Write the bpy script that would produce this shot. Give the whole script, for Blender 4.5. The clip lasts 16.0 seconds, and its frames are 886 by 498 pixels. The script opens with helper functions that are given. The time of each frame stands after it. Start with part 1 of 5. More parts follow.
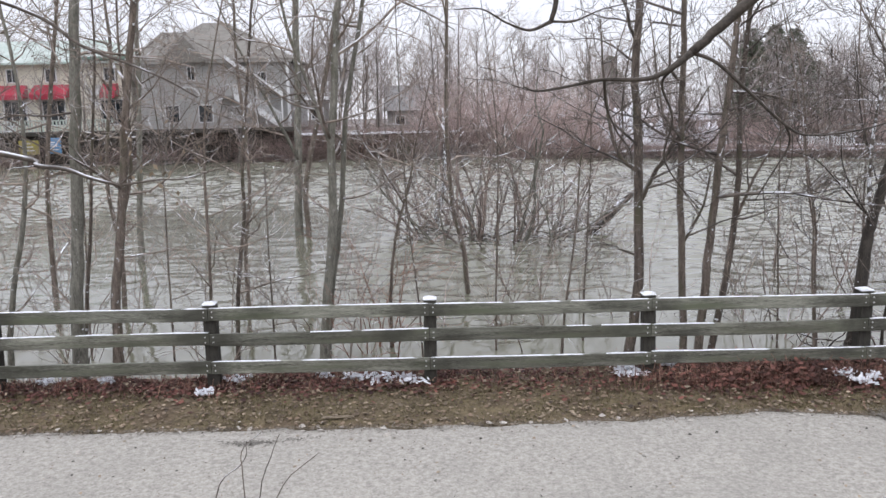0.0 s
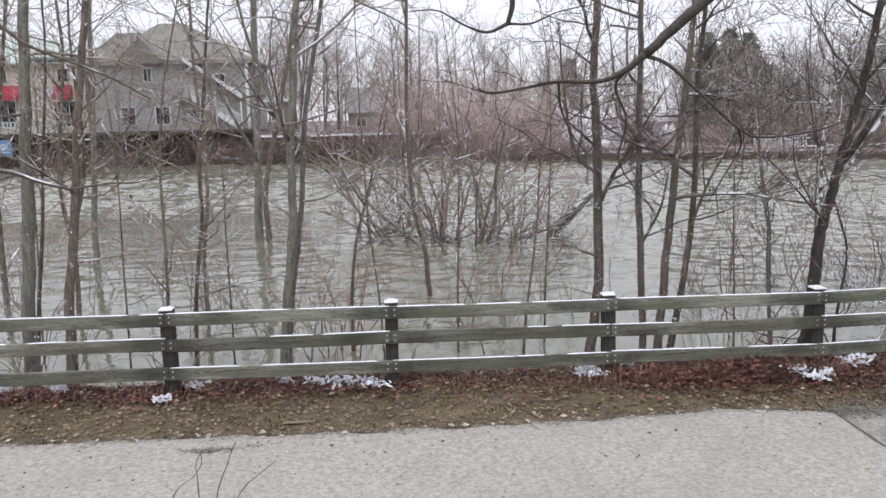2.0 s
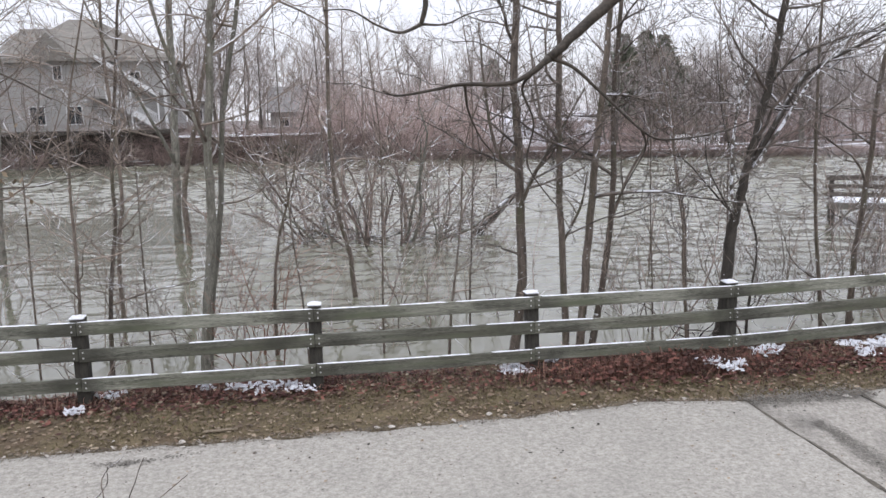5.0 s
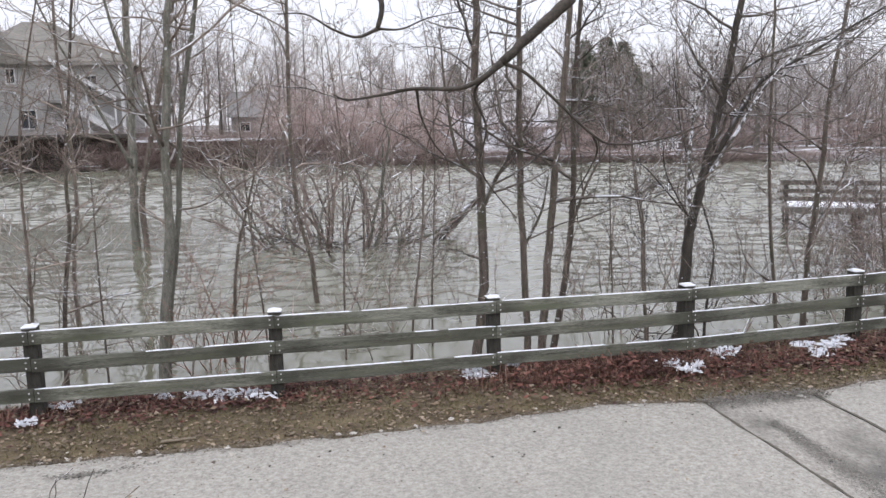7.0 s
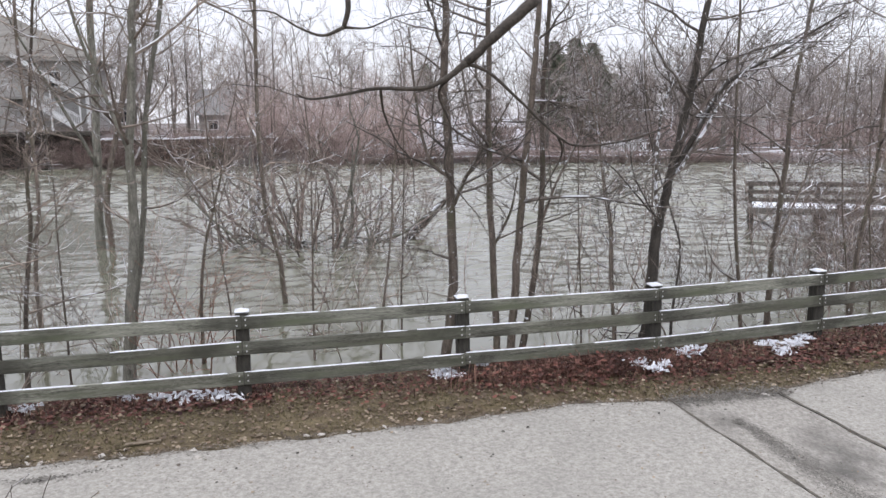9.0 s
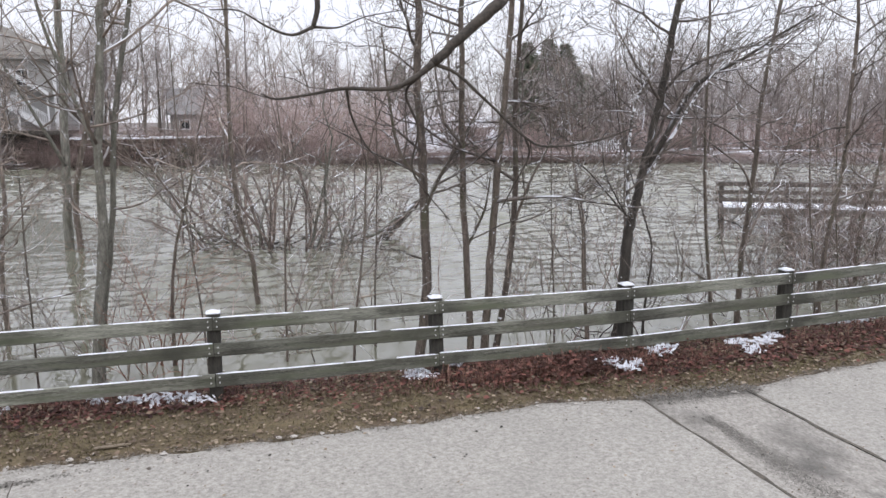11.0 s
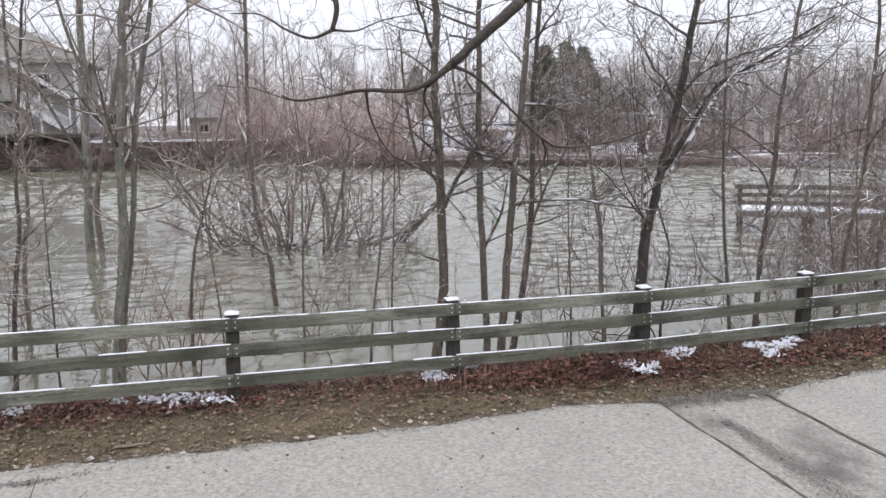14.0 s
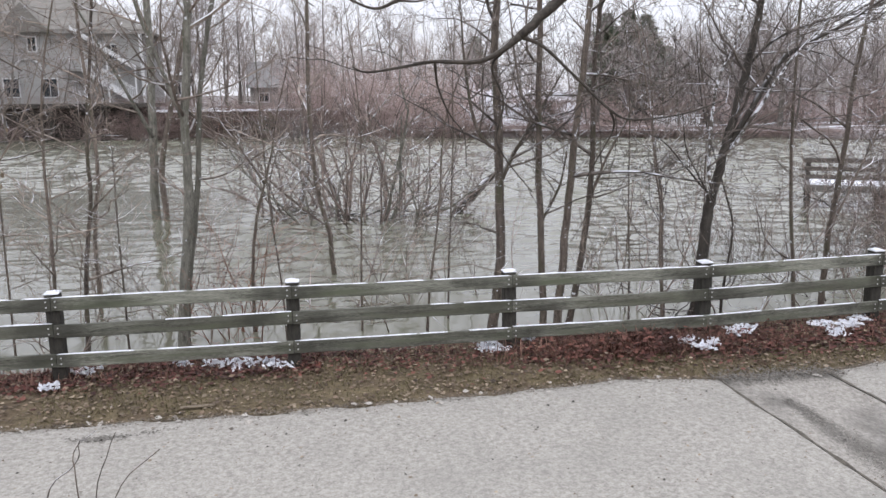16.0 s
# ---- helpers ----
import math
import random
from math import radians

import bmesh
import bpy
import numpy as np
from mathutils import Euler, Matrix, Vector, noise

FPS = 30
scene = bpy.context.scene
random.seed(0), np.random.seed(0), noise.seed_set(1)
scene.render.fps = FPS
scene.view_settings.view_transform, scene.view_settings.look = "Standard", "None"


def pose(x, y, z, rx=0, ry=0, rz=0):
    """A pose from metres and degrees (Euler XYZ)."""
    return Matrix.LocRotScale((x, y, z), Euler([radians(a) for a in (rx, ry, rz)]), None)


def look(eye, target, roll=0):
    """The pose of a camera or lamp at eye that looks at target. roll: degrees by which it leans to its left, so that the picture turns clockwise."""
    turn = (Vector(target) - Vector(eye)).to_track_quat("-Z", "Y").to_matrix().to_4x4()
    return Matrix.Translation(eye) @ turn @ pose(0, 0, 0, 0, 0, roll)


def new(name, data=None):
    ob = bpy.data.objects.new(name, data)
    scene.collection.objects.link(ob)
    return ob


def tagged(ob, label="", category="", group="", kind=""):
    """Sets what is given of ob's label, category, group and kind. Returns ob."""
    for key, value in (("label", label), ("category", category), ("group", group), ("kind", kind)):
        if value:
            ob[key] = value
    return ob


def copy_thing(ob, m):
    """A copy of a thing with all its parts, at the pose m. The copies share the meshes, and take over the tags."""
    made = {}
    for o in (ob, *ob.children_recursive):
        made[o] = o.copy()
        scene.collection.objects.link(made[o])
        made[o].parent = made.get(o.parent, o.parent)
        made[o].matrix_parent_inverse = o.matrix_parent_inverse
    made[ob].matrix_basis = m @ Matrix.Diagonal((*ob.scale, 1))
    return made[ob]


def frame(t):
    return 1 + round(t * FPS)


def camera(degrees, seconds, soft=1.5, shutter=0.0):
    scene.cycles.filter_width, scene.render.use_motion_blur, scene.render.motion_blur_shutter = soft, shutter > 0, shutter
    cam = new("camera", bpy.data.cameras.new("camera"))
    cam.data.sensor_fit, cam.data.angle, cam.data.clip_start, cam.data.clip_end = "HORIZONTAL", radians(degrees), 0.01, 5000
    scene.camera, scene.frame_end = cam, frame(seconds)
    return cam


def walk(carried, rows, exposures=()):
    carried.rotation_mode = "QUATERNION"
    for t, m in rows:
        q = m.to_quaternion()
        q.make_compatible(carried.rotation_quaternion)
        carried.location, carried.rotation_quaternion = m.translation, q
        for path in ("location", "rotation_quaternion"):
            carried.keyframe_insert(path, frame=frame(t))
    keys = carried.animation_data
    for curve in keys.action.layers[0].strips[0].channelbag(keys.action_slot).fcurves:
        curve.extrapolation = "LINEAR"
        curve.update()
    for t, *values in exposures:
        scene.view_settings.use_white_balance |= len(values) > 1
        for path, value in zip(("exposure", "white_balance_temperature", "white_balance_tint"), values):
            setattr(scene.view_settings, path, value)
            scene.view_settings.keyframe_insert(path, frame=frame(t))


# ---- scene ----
cam = camera(58.9, 16.0, soft=1.5)
PATH = [
    (0, (0.122, -8.52, 2.937), (0.133, -6.547, 2.612), -1.2),
    (0.5, (0.125, -8.514, 2.939), (0.161, -6.541, 2.614), -1.1),
    (1, (0.127, -8.509, 2.939), (0.186, -6.536, 2.616), -1.1),
    (1.5, (0.132, -8.507, 2.938), (0.215, -6.535, 2.618), -1.2),
    (2, (0.137, -8.503, 2.937), (0.244, -6.532, 2.615), -1.2),
    (2.5, (0.144, -8.495, 2.939), (0.276, -6.526, 2.616), -1.3),
    (3, (0.149, -8.484, 2.943), (0.308, -6.517, 2.618), -1.2),
    (3.5, (0.158, -8.491, 2.938), (0.348, -6.527, 2.614), -1.4),
    (4, (0.163, -8.482, 2.943), (0.392, -6.522, 2.615), -1.3),
    (6.5, (0.198, -8.475, 2.943), (0.56, -6.534, 2.622), -1.3),
    (7, (0.2, -8.474, 2.941), (0.584, -6.537, 2.625), -1.1),
    (7.5, (0.204, -8.47, 2.941), (0.602, -6.535, 2.627), -0.8),
    (8, (0.204, -8.472, 2.941), (0.622, -6.542, 2.628), -0.7),
    (8.5, (0.212, -8.464, 2.939), (0.648, -6.538, 2.623), -0.8),
    (9, (0.215, -8.463, 2.942), (0.673, -6.543, 2.624), -0.7),
    (9.5, (0.222, -8.456, 2.941), (0.701, -6.541, 2.623), -0.9),
    (10, (0.227, -8.462, 2.943), (0.75, -6.558, 2.625), -0.6),
    (12.5, (0.231, -8.464, 2.942), (0.746, -6.558, 2.623), -0.5),
    (13, (0.227, -8.468, 2.942), (0.741, -6.561, 2.627), -0.6),
    (13.5, (0.223, -8.482, 2.943), (0.727, -6.571, 2.634), -0.6),
    (14, (0.223, -8.487, 2.939), (0.703, -6.57, 2.628), -0.6),
    (14.5, (0.219, -8.488, 2.943), (0.668, -6.565, 2.626), -0.6),
    (15, (0.209, -8.485, 2.94), (0.629, -6.558, 2.606), -0.5),
    (15.5, (0.207, -8.483, 2.948), (0.61, -6.554, 2.609), -0.6),
    (16, (0.2, -8.493, 2.942), (0.538, -6.559, 2.56), -0.5),
]
walk(cam, [(t, look(eye, target, roll)) for t, eye, target, roll in PATH])

R = random.Random(7)

# ---- world and light: a white overcast sky ----
SUN_ELEV, SUN_TURN = radians(50), radians(200)
world = bpy.data.worlds.new("overcast_sky")
scene.world = world
world.use_nodes = True
wn, wl = world.node_tree.nodes, world.node_tree.links
wn.clear()
sky = wn.new("ShaderNodeTexSky")
sky.sky_type, sky.sun_disc, sky.sun_elevation, sky.sun_rotation = "NISHITA", False, SUN_ELEV, SUN_TURN
sky_dim = wn.new("ShaderNodeVectorMath")
sky_dim.operation = "SCALE"
sky_dim.inputs["Scale"].default_value = 0.12
wl.new(sky.outputs["Color"], sky_dim.inputs[0])
cloud = wn.new("ShaderNodeTexNoise")
cloud.inputs["Scale"].default_value, cloud.inputs["Detail"].default_value = 1.6, 4
cloud_ramp = wn.new("ShaderNodeValToRGB")
cloud_ramp.color_ramp.elements[0].position, cloud_ramp.color_ramp.elements[0].color = 0.3, (0.845, 0.855, 0.95, 1)
cloud_ramp.color_ramp.elements[1].position, cloud_ramp.color_ramp.elements[1].color = 0.7, (0.985, 0.98, 1.06, 1)
wl.new(cloud.outputs["Fac"], cloud_ramp.inputs["Fac"])
sky_mix = wn.new("ShaderNodeMix")
sky_mix.data_type = "RGBA"
sky_mix.inputs["Factor"].default_value = 0.88
wl.new(sky_dim.outputs[0], sky_mix.inputs["A"])
wl.new(cloud_ramp.outputs["Color"], sky_mix.inputs["B"])
bg = wn.new("ShaderNodeBackground")
bg.inputs["Strength"].default_value = 1.045
# an overcast sky is brighter overhead than at the horizon
sky_dir = wn.new("ShaderNodeTexCoord")
sky_sep = wn.new("ShaderNodeSeparateXYZ")
wl.new(sky_dir.outputs["Generated"], sky_sep.inputs[0])
sky_up = wn.new("ShaderNodeMapRange")
sky_up.inputs["To Min"].default_value, sky_up.inputs["To Max"].default_value = 0.97, 2.0
wl.new(sky_sep.outputs["Z"], sky_up.inputs["Value"])
sky_gain = wn.new("ShaderNodeVectorMath")
sky_gain.operation = "SCALE"
wl.new(sky_mix.outputs["Result"], sky_gain.inputs[0])
wl.new(sky_up.outputs["Result"], sky_gain.inputs["Scale"])
wl.new(sky_gain.outputs[0], bg.inputs["Color"])
wl.new(bg.outputs["Background"], wn.new("ShaderNodeOutputWorld").inputs["Surface"])

sun = new("sun", bpy.data.lights.new("sun", "SUN"))
sun.data.energy, sun.data.angle, sun.data.color = 0.4, radians(40), (1.0, 0.98, 0.97)
sun.rotation_euler = (radians(90) - SUN_ELEV, 0, radians(180) - SUN_TURN)


# ---- materials ----
def rgb(c):
    return (c[0], c[1], c[2], 1)


def mat(name, lo, hi, scale=8.0, rough=0.8, bump=0.3, fine=6.0, stretch=(1, 1, 1), snow=0.0, stain=None, stain_scale=0.7,
        metal=0.0, per_object=0.0, dist=0.02, moss=None, per_island=0.0, fleck=0.0, stain_most=1.0):
    """A surface with large and fine variation, optional stains, moss, and snow caught on its upward faces."""
    m = bpy.data.materials.new(name)
    m.use_nodes = True
    n, l = m.node_tree.nodes, m.node_tree.links
    b = n["Principled BSDF"]
    b.inputs["Roughness"].default_value, b.inputs["Metallic"].default_value = rough, metal
    co = n.new("ShaderNodeTexCoord")
    mp = n.new("ShaderNodeMapping")
    mp.inputs["Scale"].default_value = stretch
    l.new(co.outputs["Object"], mp.inputs["Vector"])

    def tex(sc, detail=4.0):
        t = n.new("ShaderNodeTexNoise")
        t.inputs["Scale"].default_value, t.inputs["Detail"].default_value = sc, detail
        l.new(mp.outputs["Vector"], t.inputs["Vector"])
        return t.outputs["Fac"]

    def mix(fac, a, c):
        x = n.new("ShaderNodeMix")
        x.data_type = "RGBA"
        for sock, v in (("Factor", fac), ("A", a), ("B", c)):
            if isinstance(v, bpy.types.NodeSocket):
                l.new(v, x.inputs[sock])
            elif sock == "Factor":
                x.inputs[sock].default_value = v
            else:
                x.inputs[sock].default_value = rgb(v)
        return x.outputs["Result"]

    def band(v, a, c):
        r = n.new("ShaderNodeMapRange")
        r.inputs["From Min"].default_value, r.inputs["From Max"].default_value = a, c
        l.new(v, r.inputs["Value"])
        return r.outputs["Result"]

    big, small = tex(scale), tex(scale * fine, 6.0)
    avg = n.new("ShaderNodeMath")
    avg.operation = "MULTIPLY_ADD"
    l.new(big, avg.inputs[0])
    avg.inputs[1].default_value = 0.5
    half = n.new("ShaderNodeMath")
    half.operation = "MULTIPLY"
    l.new(small, half.inputs[0])
    half.inputs[1].default_value = 0.5
    l.new(half.outputs[0], avg.inputs[2])
    col = mix(band(avg.outputs[0], 0.36, 0.64), lo, hi)
    if per_object:
        info = n.new("ShaderNodeObjectInfo")
        hv = n.new("ShaderNodeHueSaturation")
        rng = n.new("ShaderNodeMapRange")
        rng.inputs["To Min"].default_value, rng.inputs["To Max"].default_value = 1 - per_object, 1 + per_object
        l.new(info.outputs["Random"], rng.inputs["Value"])
        l.new(rng.outputs["Result"], hv.inputs["Value"])
        l.new(col, hv.inputs["Color"])
        col = hv.outputs["Color"]
    if per_island:
        isl = n.new("ShaderNodeNewGeometry")
        hv = n.new("ShaderNodeHueSaturation")
        rng = n.new("ShaderNodeMapRange")
        rng.inputs["To Min"].default_value, rng.inputs["To Max"].default_value = 1 - per_island, 1 + per_island
        l.new(isl.outputs["Random Per Island"], rng.inputs["Value"])
        l.new(rng.outputs["Result"], hv.inputs["Value"])
        l.new(col, hv.inputs["Color"])
        col = hv.outputs["Color"]
    if stain:
        sf = n.new("ShaderNodeMath")
        sf.operation = "MULTIPLY"
        sf.inputs[1].default_value = stain_most
        l.new(band(tex(stain_scale, 5.0), 0.48, 0.68), sf.inputs[0])
        col = mix(sf.outputs[0], col, stain)
    if moss:
        col = mix(band(tex(scale * 0.4, 5.0), 0.52, 0.7), col, moss)
    if snow:
        geo = n.new("ShaderNodeNewGeometry")
        sep = n.new("ShaderNodeSeparateXYZ")
        l.new(geo.outputs["Normal"], sep.inputs[0])
        up = band(sep.outputs["Z"], 0.25, 0.75)
        mul = n.new("ShaderNodeMath")
        mul.operation = "MULTIPLY"
        l.new(up, mul.inputs[0])
        t = n.new("ShaderNodeTexNoise")
        t.inputs["Scale"].default_value = 3.0
        l.new(co.outputs["Object"], t.inputs["Vector"])
        l.new(band(t.outputs["Fac"], 0.62 - snow * 0.3, 0.7 - snow * 0.3), mul.inputs[1])
        col = mix(mul.outputs[0], col, (0.82, 0.84, 0.88))
    if fleck:
        ft = n.new("ShaderNodeTexNoise")
        ft.inputs["Scale"].default_value, ft.inputs["Detail"].default_value = 17, 2
        l.new(co.outputs["Object"], ft.inputs["Vector"])
        col = mix(band(ft.outputs["Fac"], 0.74 - fleck, 0.77 - fleck), col, (0.78, 0.80, 0.84))
    l.new(col, b.inputs["Base Color"])
    if bump:
        bp = n.new("ShaderNodeBump")
        bp.inputs["Strength"].default_value, bp.inputs["Distance"].default_value = bump, dist
        l.new(avg.outputs[0], bp.inputs["Height"])
        l.new(bp.outputs["Normal"], b.inputs["Normal"])
    return m


M_path = mat("worn_pale_asphalt", (0.245, 0.233, 0.204), (0.472, 0.45, 0.404), 22, 0.9, 0.9, 2.8, stain=(0.25, 0.24, 0.215), stain_scale=0.9, dist=0.01, stain_most=0.3)
M_patch = mat("stained_concrete", (0.22, 0.206, 0.18), (0.45, 0.424, 0.38), 26, 0.9, 0.9, 2.8, stain=(0.09, 0.085, 0.075), stain_scale=1.5, dist=0.01, stretch=(1, 0.6, 1), stain_most=0.85)
M_joint = mat("dark_joint_filler", (0.05, 0.045, 0.036), (0.17, 0.15, 0.12), 9, 0.95, 0.5)
M_soil = mat("turf_and_soil", (0.085, 0.065, 0.04), (0.19, 0.15, 0.085), 3.0, 0.95, 0.8, 9, stain=(0.12, 0.085, 0.055), stain_scale=1.7, dist=0.03)
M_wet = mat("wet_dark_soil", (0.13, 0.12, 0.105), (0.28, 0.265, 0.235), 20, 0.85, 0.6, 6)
M_crumb = mat("soil_crumbs", (0.09, 0.075, 0.058), (0.25, 0.215, 0.17), 3, 0.95, 0.0, 5, per_island=0.5)
M_rail = mat("weathered_green_grey_timber", (0.045, 0.045, 0.034), (0.325, 0.33, 0.275), 3.2, 0.85, 0.5, 8, stretch=(0.7, 6, 8), stain=(0.055, 0.05, 0.035), stain_scale=0.55, stain_most=0.75, per_object=0.3, moss=(0.12, 0.132, 0.088), dist=0.008)


def damp_ends(m, length=2.43):
    """Damp that soaks into the plank from the joints at its two ends."""
    n, l = m.node_tree.nodes, m.node_tree.links
    b = n["Principled BSDF"]
    old = b.inputs["Base Color"].links[0].from_socket
    co = n.new("ShaderNodeTexCoord")
    sep = n.new("ShaderNodeSeparateXYZ")
    l.new(co.outputs["Object"], sep.inputs[0])
    t = n.new("ShaderNodeTexNoise")
    t.inputs["Scale"].default_value, t.inputs["Detail"].default_value = 2.2, 4
    info = n.new("ShaderNodeObjectInfo")
    off = n.new("ShaderNodeVectorMath")
    off.operation = "ADD"
    l.new(co.outputs["Object"], off.inputs[0])
    l.new(info.outputs["Location"], off.inputs[1])
    l.new(off.outputs[0], t.inputs["Vector"])

    def calc(op, a, c):
        x = n.new("ShaderNodeMath")
        x.operation = op
        for k, v in enumerate((a, c)):
            if isinstance(v, bpy.types.NodeSocket):
                l.new(v, x.inputs[k])
            else:
                x.inputs[k].default_value = v
        return x.outputs[0]

    mid = calc("ABSOLUTE", calc("SUBTRACT", sep.outputs["X"], length / 2), 0.0)
    v = calc("ADD", mid, calc("MULTIPLY", calc("SUBTRACT", t.outputs["Fac"], 0.5), 2.6))
    r = n.new("ShaderNodeMapRange")
    r.inputs["From Min"].default_value, r.inputs["From Max"].default_value = 0.6, 1.25
    r.inputs["To Max"].default_value = 0.72
    l.new(v, r.inputs["Value"])
    x = n.new("ShaderNodeMix")
    x.data_type = "RGBA"
    l.new(r.outputs["Result"], x.inputs["Factor"])
    l.new(old, x.inputs["A"])
    x.inputs["B"].default_value = (0.035, 0.034, 0.026, 1)
    l.new(x.outputs["Result"], b.inputs["Base Color"])


damp_ends(M_rail)
M_post = mat("dark_damp_timber", (0.012, 0.011, 0.009), (0.05, 0.046, 0.037), 5, 0.8, 0.5, 7, stretch=(6, 6, 0.8), per_object=0.2, dist=0.008)
M_bolt = mat("galvanised_bolt", (0.5, 0.5, 0.5), (0.7, 0.7, 0.7), 40, 0.4, 0.0, metal=0.6)
M_snow = mat("wet_snow", (0.76, 0.79, 0.85), (0.90, 0.91, 0.94), 12, 0.6, 0.6, 6, dist=0.01)
M_bark = mat("grey_brown_bark", (0.055, 0.044, 0.036), (0.255, 0.21, 0.175), 9, 0.9, 0.9, 6, stretch=(2.5, 2.5, 0.6), snow=0.45, per_object=0.3, dist=0.03, fleck=0.06, moss=(0.105, 0.10, 0.065))
M_bark_pale = mat("pale_grey_bark", (0.078, 0.076, 0.062), (0.315, 0.305, 0.26), 8, 0.9, 0.8, 6, stretch=(2.5, 2.5, 0.6), snow=0.45, per_object=0.2, moss=(0.13, 0.128, 0.092), dist=0.03, fleck=0.04)
M_bark_dark = mat("dark_wet_bark", (0.022, 0.019, 0.016), (0.085, 0.073, 0.06), 7, 0.85, 0.9, 6, stretch=(2.5, 2.5, 0.6), snow=0.3, per_object=0.15, dist=0.02, fleck=0.01)
M_bark_snowy = mat("snow_plastered_bark", (0.05, 0.043, 0.036), (0.17, 0.15, 0.125), 7, 0.85, 0.6, 6, snow=0.75, fleck=0.215, dist=0.01)
M_twig = mat("bare_grey_twigs", (0.105, 0.085, 0.07), (0.385, 0.32, 0.27), 2.0, 0.85, 0.0, 4, snow=0.27, per_object=0.35)
M_twig_dark = mat("dark_bare_twigs", (0.05, 0.043, 0.038), (0.21, 0.178, 0.155), 2.0, 0.85, 0.0, 4, snow=0.3, per_object=0.35)
M_twig_red = mat("reddish_twigs", (0.125, 0.094, 0.082), (0.43, 0.345, 0.31), 1.5, 0.85, 0.0, 4, snow=0.2, per_object=0.25)
M_clump = mat("dark_red_brown_stems", (0.078, 0.06, 0.053), (0.33, 0.262, 0.23), 1.5, 0.85, 0.0, 4, snow=0.3, per_object=0.4)
M_rust = mat("rusty_stems", (0.15, 0.075, 0.05), (0.33, 0.19, 0.14), 2.0, 0.85, 0.0, 4)
# distance haze mixed into the colour: greyer, lifted and flatter than M_twig
M_far_twig = mat("haze_pale_bare_twigs", (0.23, 0.20, 0.19), (0.41, 0.37, 0.35), 0.4, 0.9, 0.0, 4, per_object=0.3)
# raised far above M_twig_red: haze, and light the self-shaded thickets lack
M_far_red = mat("haze_lifted_red_brown_twigs", (0.39, 0.305, 0.28), (0.64, 0.51, 0.48), 0.5, 0.9, 0.0, 4, per_object=0.2)
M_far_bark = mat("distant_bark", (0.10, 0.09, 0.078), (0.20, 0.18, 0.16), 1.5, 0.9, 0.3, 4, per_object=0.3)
M_shore = mat("dark_maroon_bank_brush", (0.19, 0.14, 0.125), (0.37, 0.28, 0.255), 0.6, 0.9, 0.0, 4, per_object=0.25)
M_needle = mat("dark_conifer_needles", (0.125, 0.147, 0.107), (0.25, 0.283, 0.205), 1.2, 0.85, 0.0, 5, per_object=0.2)
M_olive = mat("dark_olive_leaves", (0.05, 0.052, 0.028), (0.13, 0.128, 0.075), 1.2, 0.8, 0.0, 5, per_island=0.4)
M_leaf = mat("red_brown_dead_leaves", (0.05, 0.02, 0.018), (0.17, 0.07, 0.055), 0.9, 0.85, 0.0, 4, per_island=0.75)
M_leaf_rust = mat("rust_red_dead_leaves", (0.055, 0.022, 0.018), (0.185, 0.075, 0.055), 1.1, 0.8, 0.0, 4, per_island=0.7)
M_scrap = mat("weathered_wood_scrap", (0.16, 0.125, 0.085), (0.33, 0.27, 0.20), 9, 0.9, 0.6, 7, stretch=(0.6, 5, 5), stain=(0.12, 0.095, 0.06), stain_scale=6)
M_leaf_brown = mat("brown_dead_leaves", (0.09, 0.062, 0.042), (0.22, 0.16, 0.11), 1.5, 0.7, 0.0, 4, per_island=0.6)
M_bough = mat("dark_damp_bough_bark", (0.03, 0.026, 0.022), (0.10, 0.085, 0.07), 30, 0.85, 0.8, 5, stretch=(1, 1, 1), dist=0.003)
M_bough_snow = mat("snow_topped_bough_bark", (0.05, 0.042, 0.035), (0.16, 0.135, 0.115), 30, 0.85, 0.8, 5, dist=0.003, snow=0.42)
M_leaf_tan = mat("tan_dead_leaves", (0.17, 0.13, 0.088), (0.37, 0.30, 0.22), 2, 0.8, 0.0, 4, per_island=0.4)
M_stalk = mat("dry_stalks", (0.09, 0.045, 0.035), (0.26, 0.15, 0.11), 1.2, 0.85, 0.0, 4, per_island=0.6)
M_grass = mat("dull_winter_grass", (0.09, 0.077, 0.036), (0.215, 0.185, 0.094), 4, 0.85, 0.0, 4)
M_stone = mat("pale_stone", (0.35, 0.32, 0.28), (0.6, 0.57, 0.52), 12, 0.85, 0.5)
M_siding = mat("grey_lap_siding", (0.37, 0.365, 0.352), (0.47, 0.462, 0.446), 0.6, 0.8, 0.4, 5, stretch=(0.2, 0.2, 9), dist=0.03)
M_shingle = mat("grey_brown_shingles", (0.165, 0.155, 0.137), (0.275, 0.26, 0.235), 1.2, 0.9, 0.5, 7, stretch=(1, 1, 4), dist=0.03)
M_trim = mat("white_painted_trim", (0.66, 0.67, 0.68), (0.80, 0.80, 0.80), 2, 0.6, 0.1)
M_cream = mat("cream_render", (0.60, 0.56, 0.46), (0.74, 0.70, 0.60), 0.8, 0.85, 0.2)
M_red = mat("red_awning_cloth", (0.36, 0.03, 0.055), (0.50, 0.06, 0.095), 1.0, 0.7, 0.1)
M_green = mat("green_metal_roof", (0.12, 0.22, 0.18), (0.18, 0.30, 0.25), 0.7, 0.6, 0.1)
M_frost = mat("frosted_pale_green_roofing", (0.34, 0.42, 0.37), (0.55, 0.60, 0.57), 0.8, 0.7, 0.2, 5)
M_panel = mat("pale_green_railing_paint", (0.40, 0.47, 0.42), (0.54, 0.60, 0.55), 1.5, 0.7, 0.1)
M_blue = mat("blue_sign_face", (0.10, 0.25, 0.45), (0.16, 0.33, 0.55), 1.5, 0.6, 0.0)
